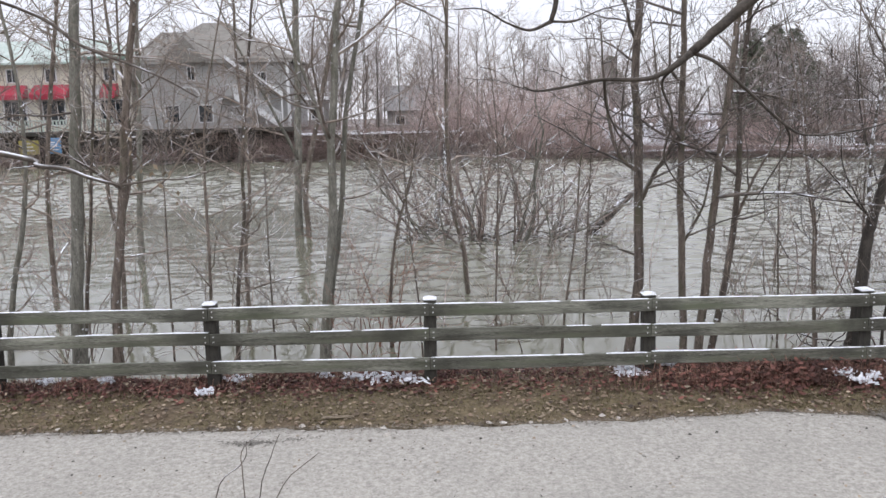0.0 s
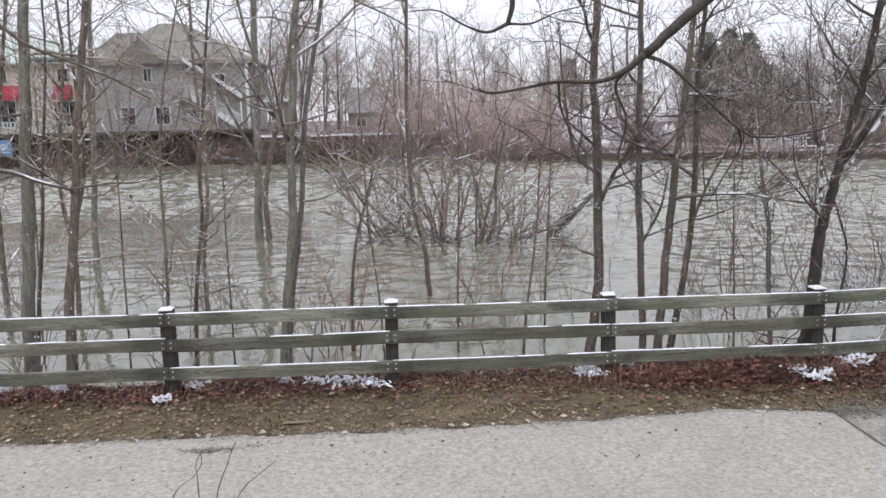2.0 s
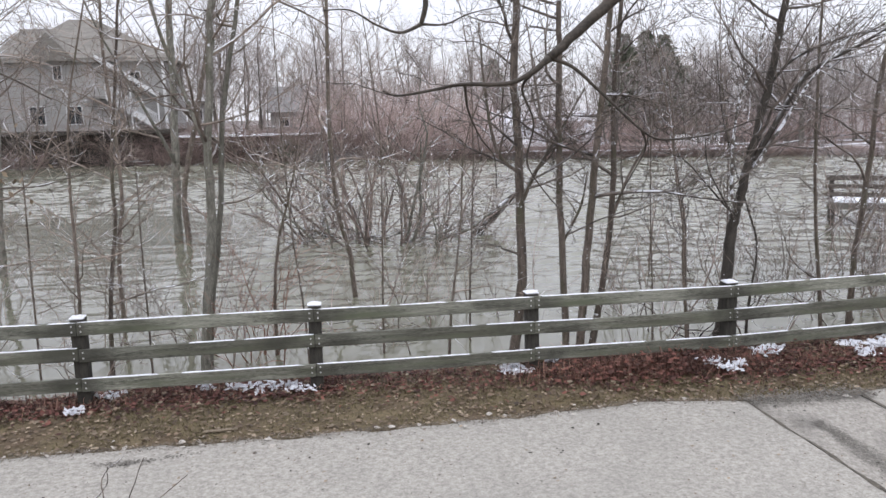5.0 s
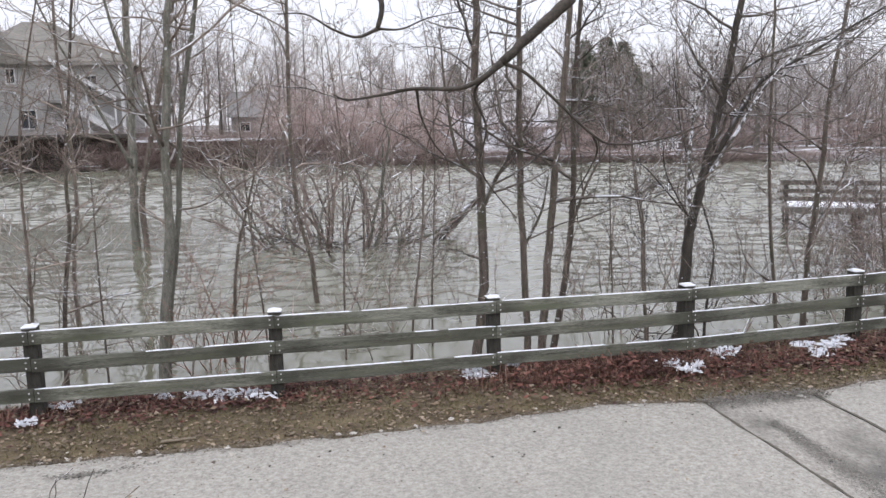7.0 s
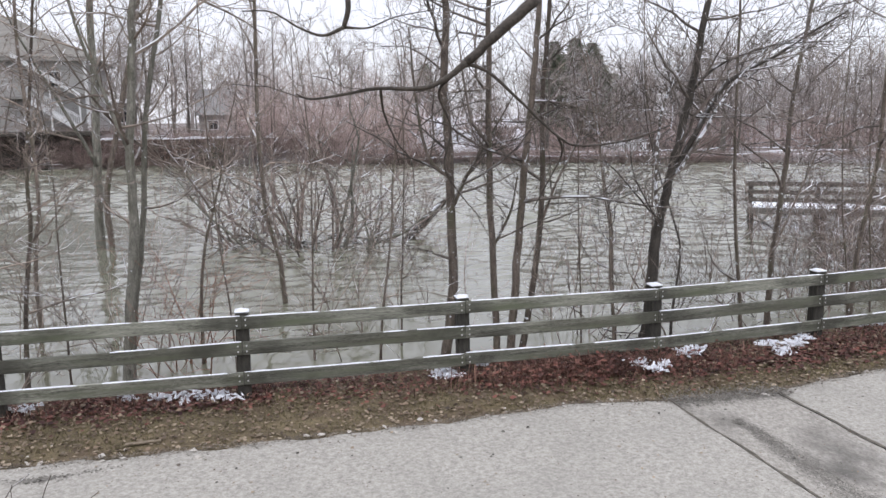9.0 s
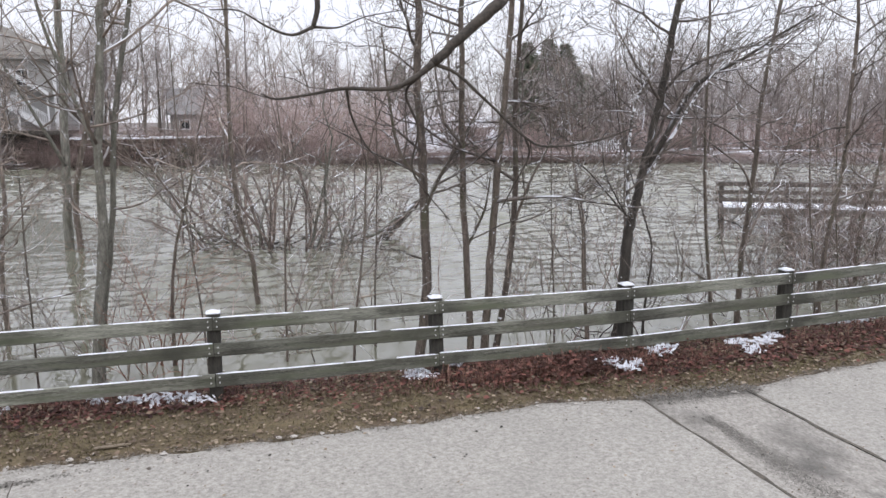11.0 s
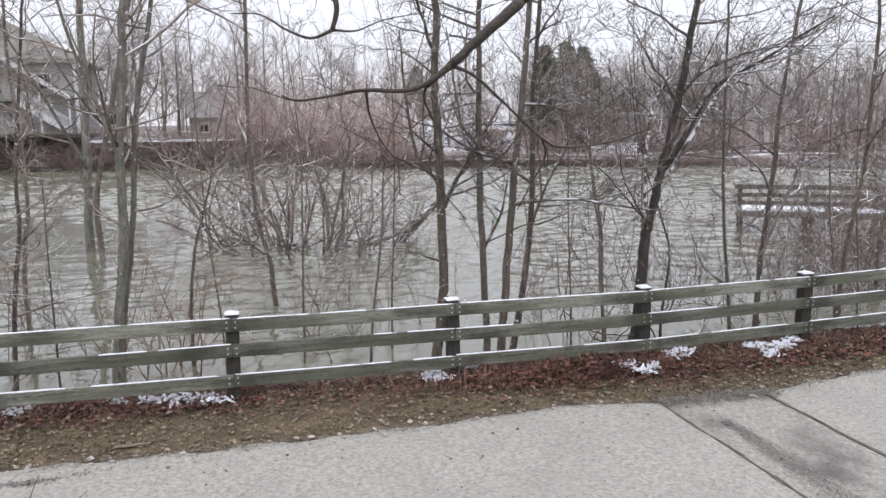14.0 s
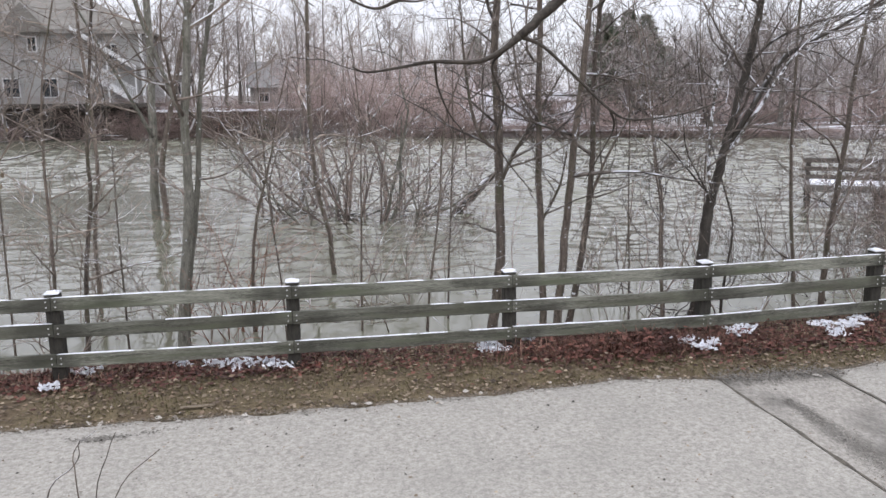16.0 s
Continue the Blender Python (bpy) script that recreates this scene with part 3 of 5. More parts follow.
for i, (px, py) in enumerate(POSTS):
    po = child("post", me_post, fence, pose(px, py, 0.0, R.uniform(-1, 1), R.uniform(-1, 1), R.uniform(-3, 3)))
    V, F = join(box(-0.078, 0.074, -0.08, 0.075, 0.0, 0.018, 0.008), [[(p[0], p[1], p[2] + 0.012) for p in q] if k == 0 else q for k, q in enumerate(blob(0.075, 0.07, 0.018, i, 4, 12, 0.6))])
    cap = part("snow_cap", V, F, M_snow, po, "white snow cap", True, (0, 0, 0.969))
for i in range(len(POSTS) - 1):
    (ax, ay), (bx, by) = POSTS[i], POSTS[i + 1]
    ln = math.hypot(bx - ax, by - ay)
    turn = math.degrees(math.atan2(by - ay, bx - ax))
    for j, (z0, z1) in enumerate(RAILS):
        rnd = random.Random(i * 7 + j)
        k, V, F = 12, [], []
        prof = [(-0.019, 0.004), (-0.015, 0), (0.015, 0), (0.019, 0.004), (0.019, z1 - z0 - 0.004), (0.015, z1 - z0), (-0.015, z1 - z0), (-0.019, z1 - z0 - 0.004)]
        dz0, dz1 = rnd.uniform(-0.008, 0.008), rnd.uniform(-0.008, 0.008)
        sag = rnd.uniform(-0.008, 0.005)
        for a in range(k + 1):
            u = a / k
            x = 0.004 + (ln - 0.008) * u
            for (yy, zz) in prof:
                V.append((x, yy + 0.006 * math.sin(u * 3 + i), z0 + zz + dz0 * (1 - u) + dz1 * u + sag * math.sin(u * math.pi) + rnd.uniform(-0.0015, 0.0015)))
        for a in range(k):
            for b in range(8):
                p, q = a * 8 + b, a * 8 + (b + 1) % 8
                F.append((p, p + 8, q + 8, q))
        F += [tuple(range(8)), tuple(k * 8 + b for b in reversed(range(8)))]
        rail = part("rail", V, F, M_rail, fence, "grey-green weathered plank")
        rail.matrix_basis = pose(ax, ay - 0.098, 0, 0, 0, turn)
        # a thin line of snow on the rail, broken here and there
        SV, SF = [], []
        u = 0.0
        while u < 1:
            w = rnd.uniform(0.1, 0.6)
            e = min(1.0, u + w)
            if rnd.random() < (0.6, 0.85, 1.0)[j] and e - u > 0.03:
                n = max(3, int((e - u) * 30))
                o = len(SV)
                for a in range(n + 1):
                    t = u + (e - u) * a / n
                    x = 0.01 + (ln - 0.02) * t
                    zt = z1 + dz0 * (1 - t) + dz1 * t + sag * math.sin(t * math.pi) - 0.002
                    h = (0.003 + 0.009 * abs(noise.noise(Vector((x * 5, i * 3.1, j))))) * (1 if 0 < a < n else 0.3)
                    y0 = 0.006 * math.sin(t * 3 + i)
                    SV += [(x, y0 - 0.019, zt), (x, y0 - 0.013, zt + h), (x, y0 + 0.014, zt + h), (x, y0 + 0.019, zt)]
                for a in range(n):
                    p = o + a * 4
                    SF += [(p + c, p + 4 + c, p + 5 + c, p + 1 + c) for c in range(3)]
            u = e + rnd.uniform(0.0, 0.1 if j < 2 else 0.025)
        if SV:
            part("snow", SV, [tuple(reversed(f)) for f in SF], M_snow, rail, "thin line of snow")
        for (bxx, bz) in ((0.045, 0.04), (0.045, 0.10), (ln - 0.045, 0.04), (ln - 0.045, 0.10)):
            child("bolt", me_bolt, rail, pose(bxx, -0.018, z0 + bz))

# ---- trees along the near bank and in the flood water ----
def stem(y, *xz):
    return [(x, y, z) for x, z in xz]


BANK = "bare trees along the flooded bank"
TREES = [
    # y, radius, top, bark, first branch, limbs, reach, points up the trunk (x, z)
    (0.9, 0.088, 9.0, "pale", 0.30, 16, 1.7, ((-4.40, -0.6), (-4.32, 0.72), (-4.23, 1.77), (-4.12, 3.11), (-4.02, 4.4)), ()),
    (1.25, 0.03, 5.5, "mid", 0.2, 12, 1.2, ((-4.52, -0.7), (-4.38, 0.57), (-4.22, 1.73), (-4.11, 2.77), (-3.98, 3.78)), ()),
    (1.0, 0.066, 8.5, "mid", 0.28, 16, 1.6, ((-3.94, -0.6), (-3.89, 0.76), (-3.72, 1.88), (-3.57, 3.1), (-3.36, 4.39)),
     (((-3.75, 1.0, 1.7), (-3.6, 1.15, 2.6), (-3.7, 1.3, 4.0), (-3.6, 1.3, 5.6)), )),
    (10.0, 0.085, 9.5, "pale", 0.25, 14, 2.2, ((-7.0, -1.3), (-6.96, 0.06), (-6.88, 1.54), (-6.71, 3.88), (-6.62, 5.76)), ()),
    (0.85, 0.026, 5.0, "mid", 0.12, 14, 1.1, ((-2.72, -0.4), (-2.68, 0.56), (-2.65, 1.4), (-2.64, 2.29), (-2.57, 3.2)), ()),
    (2.0, 0.032, 7.0, "mid", 0.15, 14, 1.3, ((-2.72, -0.9), (-2.63, 0.65), (-2.49, 1.73), (-2.47, 2.49), (-2.3, 3.81), (-2.22, 4.51)), ()),
    (14.5, 0.145, 11.0, "pale", 0.30, 16, 2.8, ((-4.0, -1.3), (-3.98, -0.27), (-3.92, 1.6), (-3.82, 4.02), (-3.78, 6.36)),
     (((-3.9, 14.4, 1.9), (-4.5, 14.1, 3.3), (-5.4, 13.9, 5.2), (-6.0, 13.8, 6.8)), )),
    (14.3, 0.10, 10.0, "mid", 0.30, 12, 2.4, ((-3.7, -1.3), (-3.68, -0.24), (-3.66, 1.26), (-3.04, 4.0), (-2.73, 5.42)), ()),
    (1.7, 0.078, 9.0, "pale", 0.28, 18, 1.9, ((-1.5, -0.9), (-1.47, -0.33), (-1.37, 0.69), (-1.26, 1.74), (-1.23, 2.7), (-1.13, 3.76), (-1.07, 4.45)),
     (((-1.23, 1.7, 2.6), (-1.45, 1.6, 3.3), (-1.75, 1.5, 4.4), (-1.8, 1.5, 5.8)), )),
    (1.95, 0.05, 8.0, "pale", 0.28, 16, 1.7, ((-1.46, -0.9), (-1.39, 0.33), (-1.2, 1.57), (-1.05, 3.05), (-0.79, 4.47)), ()),
    (2.5, 0.034, 3.6, "mid", 0.2, 12, 1.0, ((-0.62, -1.1), (-0.59, -0.5), (-0.58, 0.49), (-0.49, 1.31), (-0.35, 1.79), (-0.23, 2.26), (-0.14, 2.73)),
     (((-0.35, 2.5, 1.79), (-0.54, 2.5, 2.11), (-0.73, 2.55, 2.39), (-0.92, 2.6, 2.67), (-1.05, 2.6, 3.1)), )),
    (6.0, 0.06, 8.5, "mid", 0.22, 14, 1.9, ((0.70, -1.3), (0.67, -0.6), (0.60, 0.44), (0.39, 1.4), (0.32, 3.06), (0.36, 5.05)), ()),
    (2.0, 0.082, 9.0, "brown", 0.26, 18, 1.8, ((2.70, -1.0), (2.73, -0.44), (2.84, 0.68), (2.82, 2.23), (2.76, 3.34), (2.78, 4.42)),
     (((2.83, 2.0, 1.75), (3.05, 2.0, 2.2), (3.3, 1.95, 2.6), (3.7, 1.9, 3.3)), ((2.82, 2.0, 2.2), (2.55, 2.05, 2.45), (2.4, 2.1, 3.1), (2.3, 2.1, 4.2)))),
    (1.8, 0.058, 9.0, "brown", 0.30, 14, 1.6, ((3.46, -0.9), (3.44, -0.4), (3.40, 0.56), (3.32, 2.23), (3.33, 3.68), (3.32, 4.38)),
     (((3.36, 1.8, 1.2), (3.62, 1.75, 1.75), (3.7, 1.7, 2.3)), )),
    (1.8, 0.068, 8.5, "brown", 0.30, 16, 1.7, ((3.58, -0.9), (3.62, -0.4), (3.70, 0.7), (3.79, 1.85), (3.90, 2.95), (4.0, 4.02)), ()),
    (1.85, 0.056, 8.0, "mid", 0.30, 16, 1.6, ((3.74, -0.9), (3.81, -0.32), (3.98, 0.7), (4.10, 1.84), (4.10, 2.95), (4.15, 4.01)),
     (((4.08, 1.85, 1.5), (4.3, 1.8, 2.1), (4.62, 1.8, 2.7), (4.8, 1.8, 3.4)), )),
    (0.8, 0.098, 9.0, "black", 0.42, 14, 1.7, ((5.10, -0.5), (5.16, 0.0), (5.22, 0.37), (5.28, 1.26), (5.32, 1.57), (5.41, 1.93), (5.51, 2.29), (5.66, 3.01), (5.81, 3.71), (5.91, 4.4)),
     (((5.56, 0.8, 2.32), (5.87, 0.8, 2.84), (6.17, 0.8, 3.32), (6.49, 0.8, 3.55), (6.92, 0.8, 3.74), (7.35, 0.8, 3.99), (8.02, 0.8, 4.35)),
      ((5.55, 0.76, 2.25), (5.72, 0.74, 2.52), (5.97, 0.73, 2.9), (6.26, 0.72, 3.34), (6.7, 0.72, 3.79), (7.33, 0.72, 4.37)),
      ((5.68, 0.82, 3.2), (6.06, 0.85, 3.58), (6.58, 0.88, 3.79), (7.13, 0.9, 3.92), (8.05, 0.9, 3.97)),
      ((5.31, 0.72, 1.68), (5.2, 0.66, 2.03), (5.21, 0.64, 2.85), (5.3, 0.64, 3.23), (5.47, 0.64, 3.61), (5.6, 0.64, 4.3)),
      ((5.31, 0.72, 1.66), (5.1, 0.65, 1.82), (4.83, 0.6, 2.09), (4.51, 0.55, 2.39), (4.2, 0.5, 2.5)),
      ((5.32, 0.72, 1.6), (5.06, 0.6, 1.9), (4.8, 0.5, 2.3), (4.72, 0.45, 2.7)),
      ((5.7, 0.8, 3.02), (5.92, 0.78, 2.96), (6.5, 0.76, 2.98), (7.2, 0.74, 2.92)))),
    (1.5, 0.028, 3.6, "mid", 0.15, 12, 0.9, ((5.12, -0.7), (5.10, -0.14), (5.04, 0.53), (5.0, 1.5), (4.88, 2.13)), ()),
    (1.5, 0.036, 6.5, "mid", 0.2, 14, 1.3, ((7.14, -0.7), (7.12, -0.3), (7.05, 0.57), (6.91, 1.83), (6.87, 3.04), (6.86, 4.29)), ()),
    (1.8, 0.055, 7.5, "brown", 0.22, 16, 1.5, ((7.76, -0.9), (7.77, -0.17), (7.81, 0.9), (7.95, 2.2), (7.99, 3.04), (8.16, 4.2)),
     (((7.8, 1.8, 0.9), (8.1, 1.8, 1.6), (8.5, 1.8, 2.5), (8.8, 1.8, 3.6)), )),
    (1.2, 0.024, 3.2, "dark", 0.2, 10, 0.8, ((5.80, -0.6), (5.80, 0.2), (5.85, 0.62), (5.90, 1.18), (5.72, 1.74)), ()),
    (1.2, 0.026, 3.4, "mid", 0.2, 12, 0.9, ((4.96, -0.6), (4.92, 0.06), (4.85, 0.95), (4.83, 1.53), (4.71, 2.17)), ()),
    (1.5, 0.042, 6.5, "pale", 0.2, 14, 1.3, ((-5.6, -0.7), (-5.48, 0.52), (-5.2, 1.71), (-5.09, 2.43), (-5.08, 3.48)), ()),
    (1.4, 0.05, 7.0, "pale", 0.25, 14, 1.5, ((-6.5, -0.7), (-6.45, 0.6), (-6.3, 2.0), (-6.3, 3.4)), ()),
    (4.5, 0.06, 8.0, "pale", 0.25, 14, 1.6, ((-8.2, -1.2), (-8.1, 0.6), (-8.0, 2.0), (-8.1, 4.0)), ()),
    (6.5, 0.055, 9.0, "mid", 0.12, 20, 2.2, ((-7.4, -1.2), (-7.35, 0.6), (-7.3, 2.0), (-7.0, 4.0)), ()),
    (5.5, 0.045, 8.0, "mid", 0.12, 20, 2.0, ((-5.7, -1.2), (-5.6, 0.6), (-5.75, 2.0), (-5.5, 4.0)), ()),
    (7.5, 0.055, 9.0, "pale", 0.12, 20, 2.2, ((-9.6, -1.2), (-9.5, 0.6), (-9.6, 2.0), (-9.3, 4.0)), ()),
    (5.0, 0.04, 7.5, "mid", 0.12, 18, 1.8, ((-3.2, -1.2), (-3.25, 0.6), (-3.1, 2.0), (-3.2, 4.0)), ()),
    (2.2, 0.05, 7.0, "mid", 0.2, 16, 1.6, ((9.6, -1.1), (9.65, 0.6), (9.9, 2.0), (10.0, 3.6)), ()),
    (4.5, 0.05, 7.0, "brown", 0.2, 16, 1.8, ((12.6, -1.2), (12.5, 0.6), (12.9, 2.0), (13.0, 3.8)), ()),
]
BARKS = {"pale": M_bark_pale, "mid": M_bark, "brown": M_bark, "dark": M_bark_dark, "black": M_bark_dark}
SAYS = {"pale": "bare tree with pale grey-green bark in flood water", "mid": "slender bare grey-brown tree standing in flood water",
        "brown": "bare brown-barked tree with snow specks beside the water", "dark": "thin dark-barked bare tree behind the timber fence",
        "black": "large leaning black-barked tree with snowy limbs behind the fence"}
for i, (y, r, top, bark, first, limbs, reach, pts, forks) in enumerate(TREES):
    bare_tree("tree", stem(y, *pts), r, top, (100 + {11: 60, 12: 95}.get(i, 0)) + i, SAYS[bark], BARKS[bark], M_twig_dark if pts[0][0] > 2.5 else M_twig, BANK, limbs=limbs + 9, kids=(5, 3) if r > 0.03 else (4, 3),
              first=first * (0.55 if r < 0.045 else 0.95), droop=0.7 if bark == "black" else 0.9, reach=reach, forks=[(f, r * (0.42, 0.3, 0.22, 0.25, 0.16, 0.14, 0.14)[j] if bark == "black" else r * (0.42 if r > 0.04 else 0.65)) for j, f in enumerate(forks)])


def shrub(name, x, y, z, stems, height, spread, seed, label, bark, group, kids=(5, 4), r=0.012, category="shrub", level=2):
    """Many thin stems from one root."""
    rnd = random.Random(seed)
    root = thing(name, label, category, group, at=(x, y, z))
    for s in range(stems):
        w = rnd.uniform(0, 6.283)
        V, F = [], []
        d = Vector((math.cos(w) * spread * rnd.random(), math.sin(w) * spread * rnd.random(), 1))
        shoot(V, F, rnd, (0.12 * math.cos(w), 0.12 * math.sin(w), 0), d, height * rnd.uniform(0.6, 1.1), r * rnd.uniform(0.7, 1.4), level, 7, kids, 0.04, 1.0, 4, 0.2)
        part("stem", V, F, bark, root)
    return root


FLOOD = "shrubs standing in the flood water"
# the big clump in mid water
shrub("shrub", 1.1, 12.6, -1.2, 12, 7.0, 0.5, 1, "dense clump of red-brown stems rising from the river", M_clump, FLOOD, (5, 3), 0.036)
shrub("shrub", 2.6, 13.4, -1.2, 9, 6.0, 0.7, 2, "dense clump of red-brown stems rising from the river", M_clump, FLOOD, (5, 3), 0.032)
shrub("shrub", 0.4, 15.8, -1.2, 6, 5.0, 0.35, 3, "dense clump of red-brown stems rising from the river", M_clump, FLOOD, (5, 2), 0.032)
for x, y, sd in ((0.2, 12.9, 4), (1.9, 12.2, 5), (3.3, 12.8, 6), (1.4, 14.2, 7), (-0.6, 14.0, 8)):
    shrub("shrub", x, y, -1.2, 6, 4.8, 0.7, sd, "dense clump of red-brown stems rising from the river", M_clump, FLOOD, (4, 3), 0.026)
# stouter snow-streaked stems that stand out of the clump
for x, y, sd, nst in ((0.7, 12.1, 31, 3), (2.1, 12.4, 32, 2), (2.9, 12.0, 33, 2)):
    shrub("shrub", x, y, -1.2, nst, 5.6, 0.55, sd, "stout snow-streaked stems rising from the river clump", M_bark_pale, FLOOD, (5, 3), 0.045)
# drift of flood-borne sticks caught in the clump
for k in range(22):
    rnd = random.Random(1200 + k)
    V, F = [], []
    shoot(V, F, rnd, (0, 0, 0), (rnd.choice((-1, 1)), rnd.uniform(-0.4, 0.4), 0.08), rnd.uniform(0.7, 1.8), rnd.uniform(0.012, 0.03), 1, 5, (5, ), 0.03, 1.0, 4, 0.2, 0.004)
    single("stick", V, F, M_bark_dark, "dark flood-borne stick caught among stems", "stick", "drift of sticks", at=(rnd.uniform(-0.8, 3.6), rnd.uniform(12.0, 13.2), -0.31 + rnd.uniform(0, 0.25)))
# smaller ones nearer the bank
rs = random.Random(5)
SPOTS = [(-7.5, 3.0), (-6.0, 4.5), (-5.0, 3.2), (-3.4, 3.4), (-3.2, 5.5), (-2.1, 3.6), (-0.9, 3.4), (0.3, 3.2), (1.0, 4.5), (1.5, 3.4), (1.9, 6.0), (2.6, 4.2),
         (4.6, 3.5), (5.6, 2.6), (6.3, 4.2), (6.4, 1.6), (7.4, 3.2), (8.6, 2.4), (9.6, 3.2), (10.6, 4.8), (11.6, 2.8), (12.0, 6.2), (13.2, 3.8),
         (13.8, 6.0), (-5.6, 7.5), (-9.5, 6.0), (-8.6, 9.0), (-2.0, 8.5), (4.0, 8.0), (7.0, 8.0)]
SPOTS += [(rs.uniform(-10, 14), rs.uniform(1.3, 6.0)) for k in range(27)] + [(rs.uniform(-9, -2.5), rs.uniform(1.2, 5.0)) for k in range(3)] + [(rs.uniform(8, 15), rs.uniform(2.0, 8.0)) for k in range(6)] + [(rs.uniform(10.8, 13.8), rs.uniform(2.6, 6.0)) for k in range(9)]
for i, (x, y) in enumerate(SPOTS):
    dense = x > 10.6
    shrub("shrub", x + rs.uniform(-0.2, 0.2), y, -0.3 - min(1.0, max(0, y - 0.35) * 0.42), 6 if dense else 3, rs.uniform(2.2, 3.6) + (0.8 if dense else 0), 0.45, 40 + i,
          "thin grey-brown shrub stems standing in water", M_clump if x > 5 else M_twig_red if rs.random() < 0.3 else M_twig, FLOOD, (6, 4) if dense else (4, 3), 0.012)

# spindly saplings with drooping side twigs
for i, (x, y) in enumerate(((-6.9, 2.2), (-5.9, 1.4), (-4.9, 2.4), (-3.4, 1.5), (-2.0, 1.2), (-0.1, 1.6), (0.9, 2.2), (1.7, 1.5), (2.2, 2.6), (4.5, 1.3), (6.2, 2.4), (8.9, 1.4), (10.2, 2.4))):
    rt = random.Random(640 + i)
    lx = rt.uniform(-0.25, 0.25)
    bare_tree("sapling", [(x, y, -0.9), (x + lx * 0.3, y, 0.4), (x + lx, y, 1.5), (x + lx * 1.4, y, 2.6)], rt.uniform(0.014, 0.022), rt.uniform(3.4, 5.5), 640 + i,
              "spindly bare sapling standing in flood water", M_bark, M_twig, "spindly saplings on the bank", limbs=20, kids=(4, 3), first=0.18, reach=1.0, sides=5)

# rusty stems about the foot of the forked tree
shrub("shrub", -0.75, 2.4, -1.0, 8, 2.3, 0.4, 71, "rusty red-brown stems at the foot of a tree", M_rust, FLOOD, (5, 3), 0.012)
# the drowned log
V, F = [], []
tube(V, F, [Vector(p) for p in ((-0.25, 0, -0.5), (0, 0, 0), (0.45, 0.05, 0.42), (0.92, 0.1, 0.88), (1.2, 0.1, 1.1))], [0.14, 0.13, 0.115, 0.1, 0.05], 9)
log = thing("log", "dark broken log leaning out of the river", "log", at=(4.41, 13.26, -0.3))
part("log_body", V, F, M_bark_dark, log, smooth=True)
V, F = [], []
for k in range(16):
    rnd = random.Random(900 + k)
    shoot(V, F, rnd, (0.05 * k, 0.02, 0.05 * k), (rnd.uniform(-1, 1), rnd.uniform(-1, 1), 0.5), 1.3, 0.012, 1, 4, (4, 2))
part("brushwood", V, F, M_twig_red, log)
# a dark stump in open water, behind the clump
V, F = [], []
tube(V, F, [Vector((0, 0, -0.9)), Vector((0.05, 0, 0.3)), Vector((0.28, 0, 1.0)), Vector((0.36, 0, 2.4)), Vector((0.3, 0, 3.6))], [0.1, 0.09, 0.075, 0.05, 0.02], 7)
snag = thing("snag", "dark dead stem standing in open water", "tree", at=(0.03, 16.0, -0.3))
part("trunk", V, F, M_bark_snowy, snag, smooth=True)

# ---- branches close to the camera, on trees that stand beside it ----
def near_tree(base, top, radius, label, boughs, seed, bark):
    """A tree beside the camera, with long boughs that reach into view."""
    rnd = random.Random(seed)
    root = thing("tree", label, "tree", "trees beside the path", at=base)
    o = Vector(base)
    V, F = [], []
    pts = spline([Vector((0, 0, -0.3)), Vector((0.05, 0, 1.5)), Vector((0.0, 0.1, 3.2)), Vector((0.1, 0.1, top - base[2]))], 5, rnd, 0.01)
    tube(V, F, pts, [radius * (1.25 - 0.9 * i / (len(pts) - 1)) for i in range(len(pts))], 12)
    part("trunk", V, F, M_bark_dark, root, smooth=True)
    for ctl, r0, r1, twigs in boughs:
        q = spline([Vector(c) - o for c in ctl], 5, rnd, r1 * 0.35)
        rr = [r0 + (r1 - r0) * (i / (len(q) - 1)) ** 0.5 for i in range(len(q))]
        V, F = [], []
        tube(V, F, q, rr, 8)
        b = part("bough", V, F, bark, root, smooth=True)
        for k in range(twigs):
            V, F = [], []
            i = rnd.randrange(len(q) // 3, len(q) - 1)
            axis = (q[i + 1] - q[i]).normalized()
            shoot(V, F, rnd, q[i], axis + Vector((rnd.uniform(-0.8, 0.8), rnd.uniform(-0.3, 0.3), rnd.uniform(-0.9, 0.6))), rnd.uniform(0.08, 0.2), max(0.0012, rr[i] * 0.22), 1, 5, (2, ), -0.02, 0.9, 4, 0.18, 0.0008)
            part("twig", V, F, bark, b)
    return root


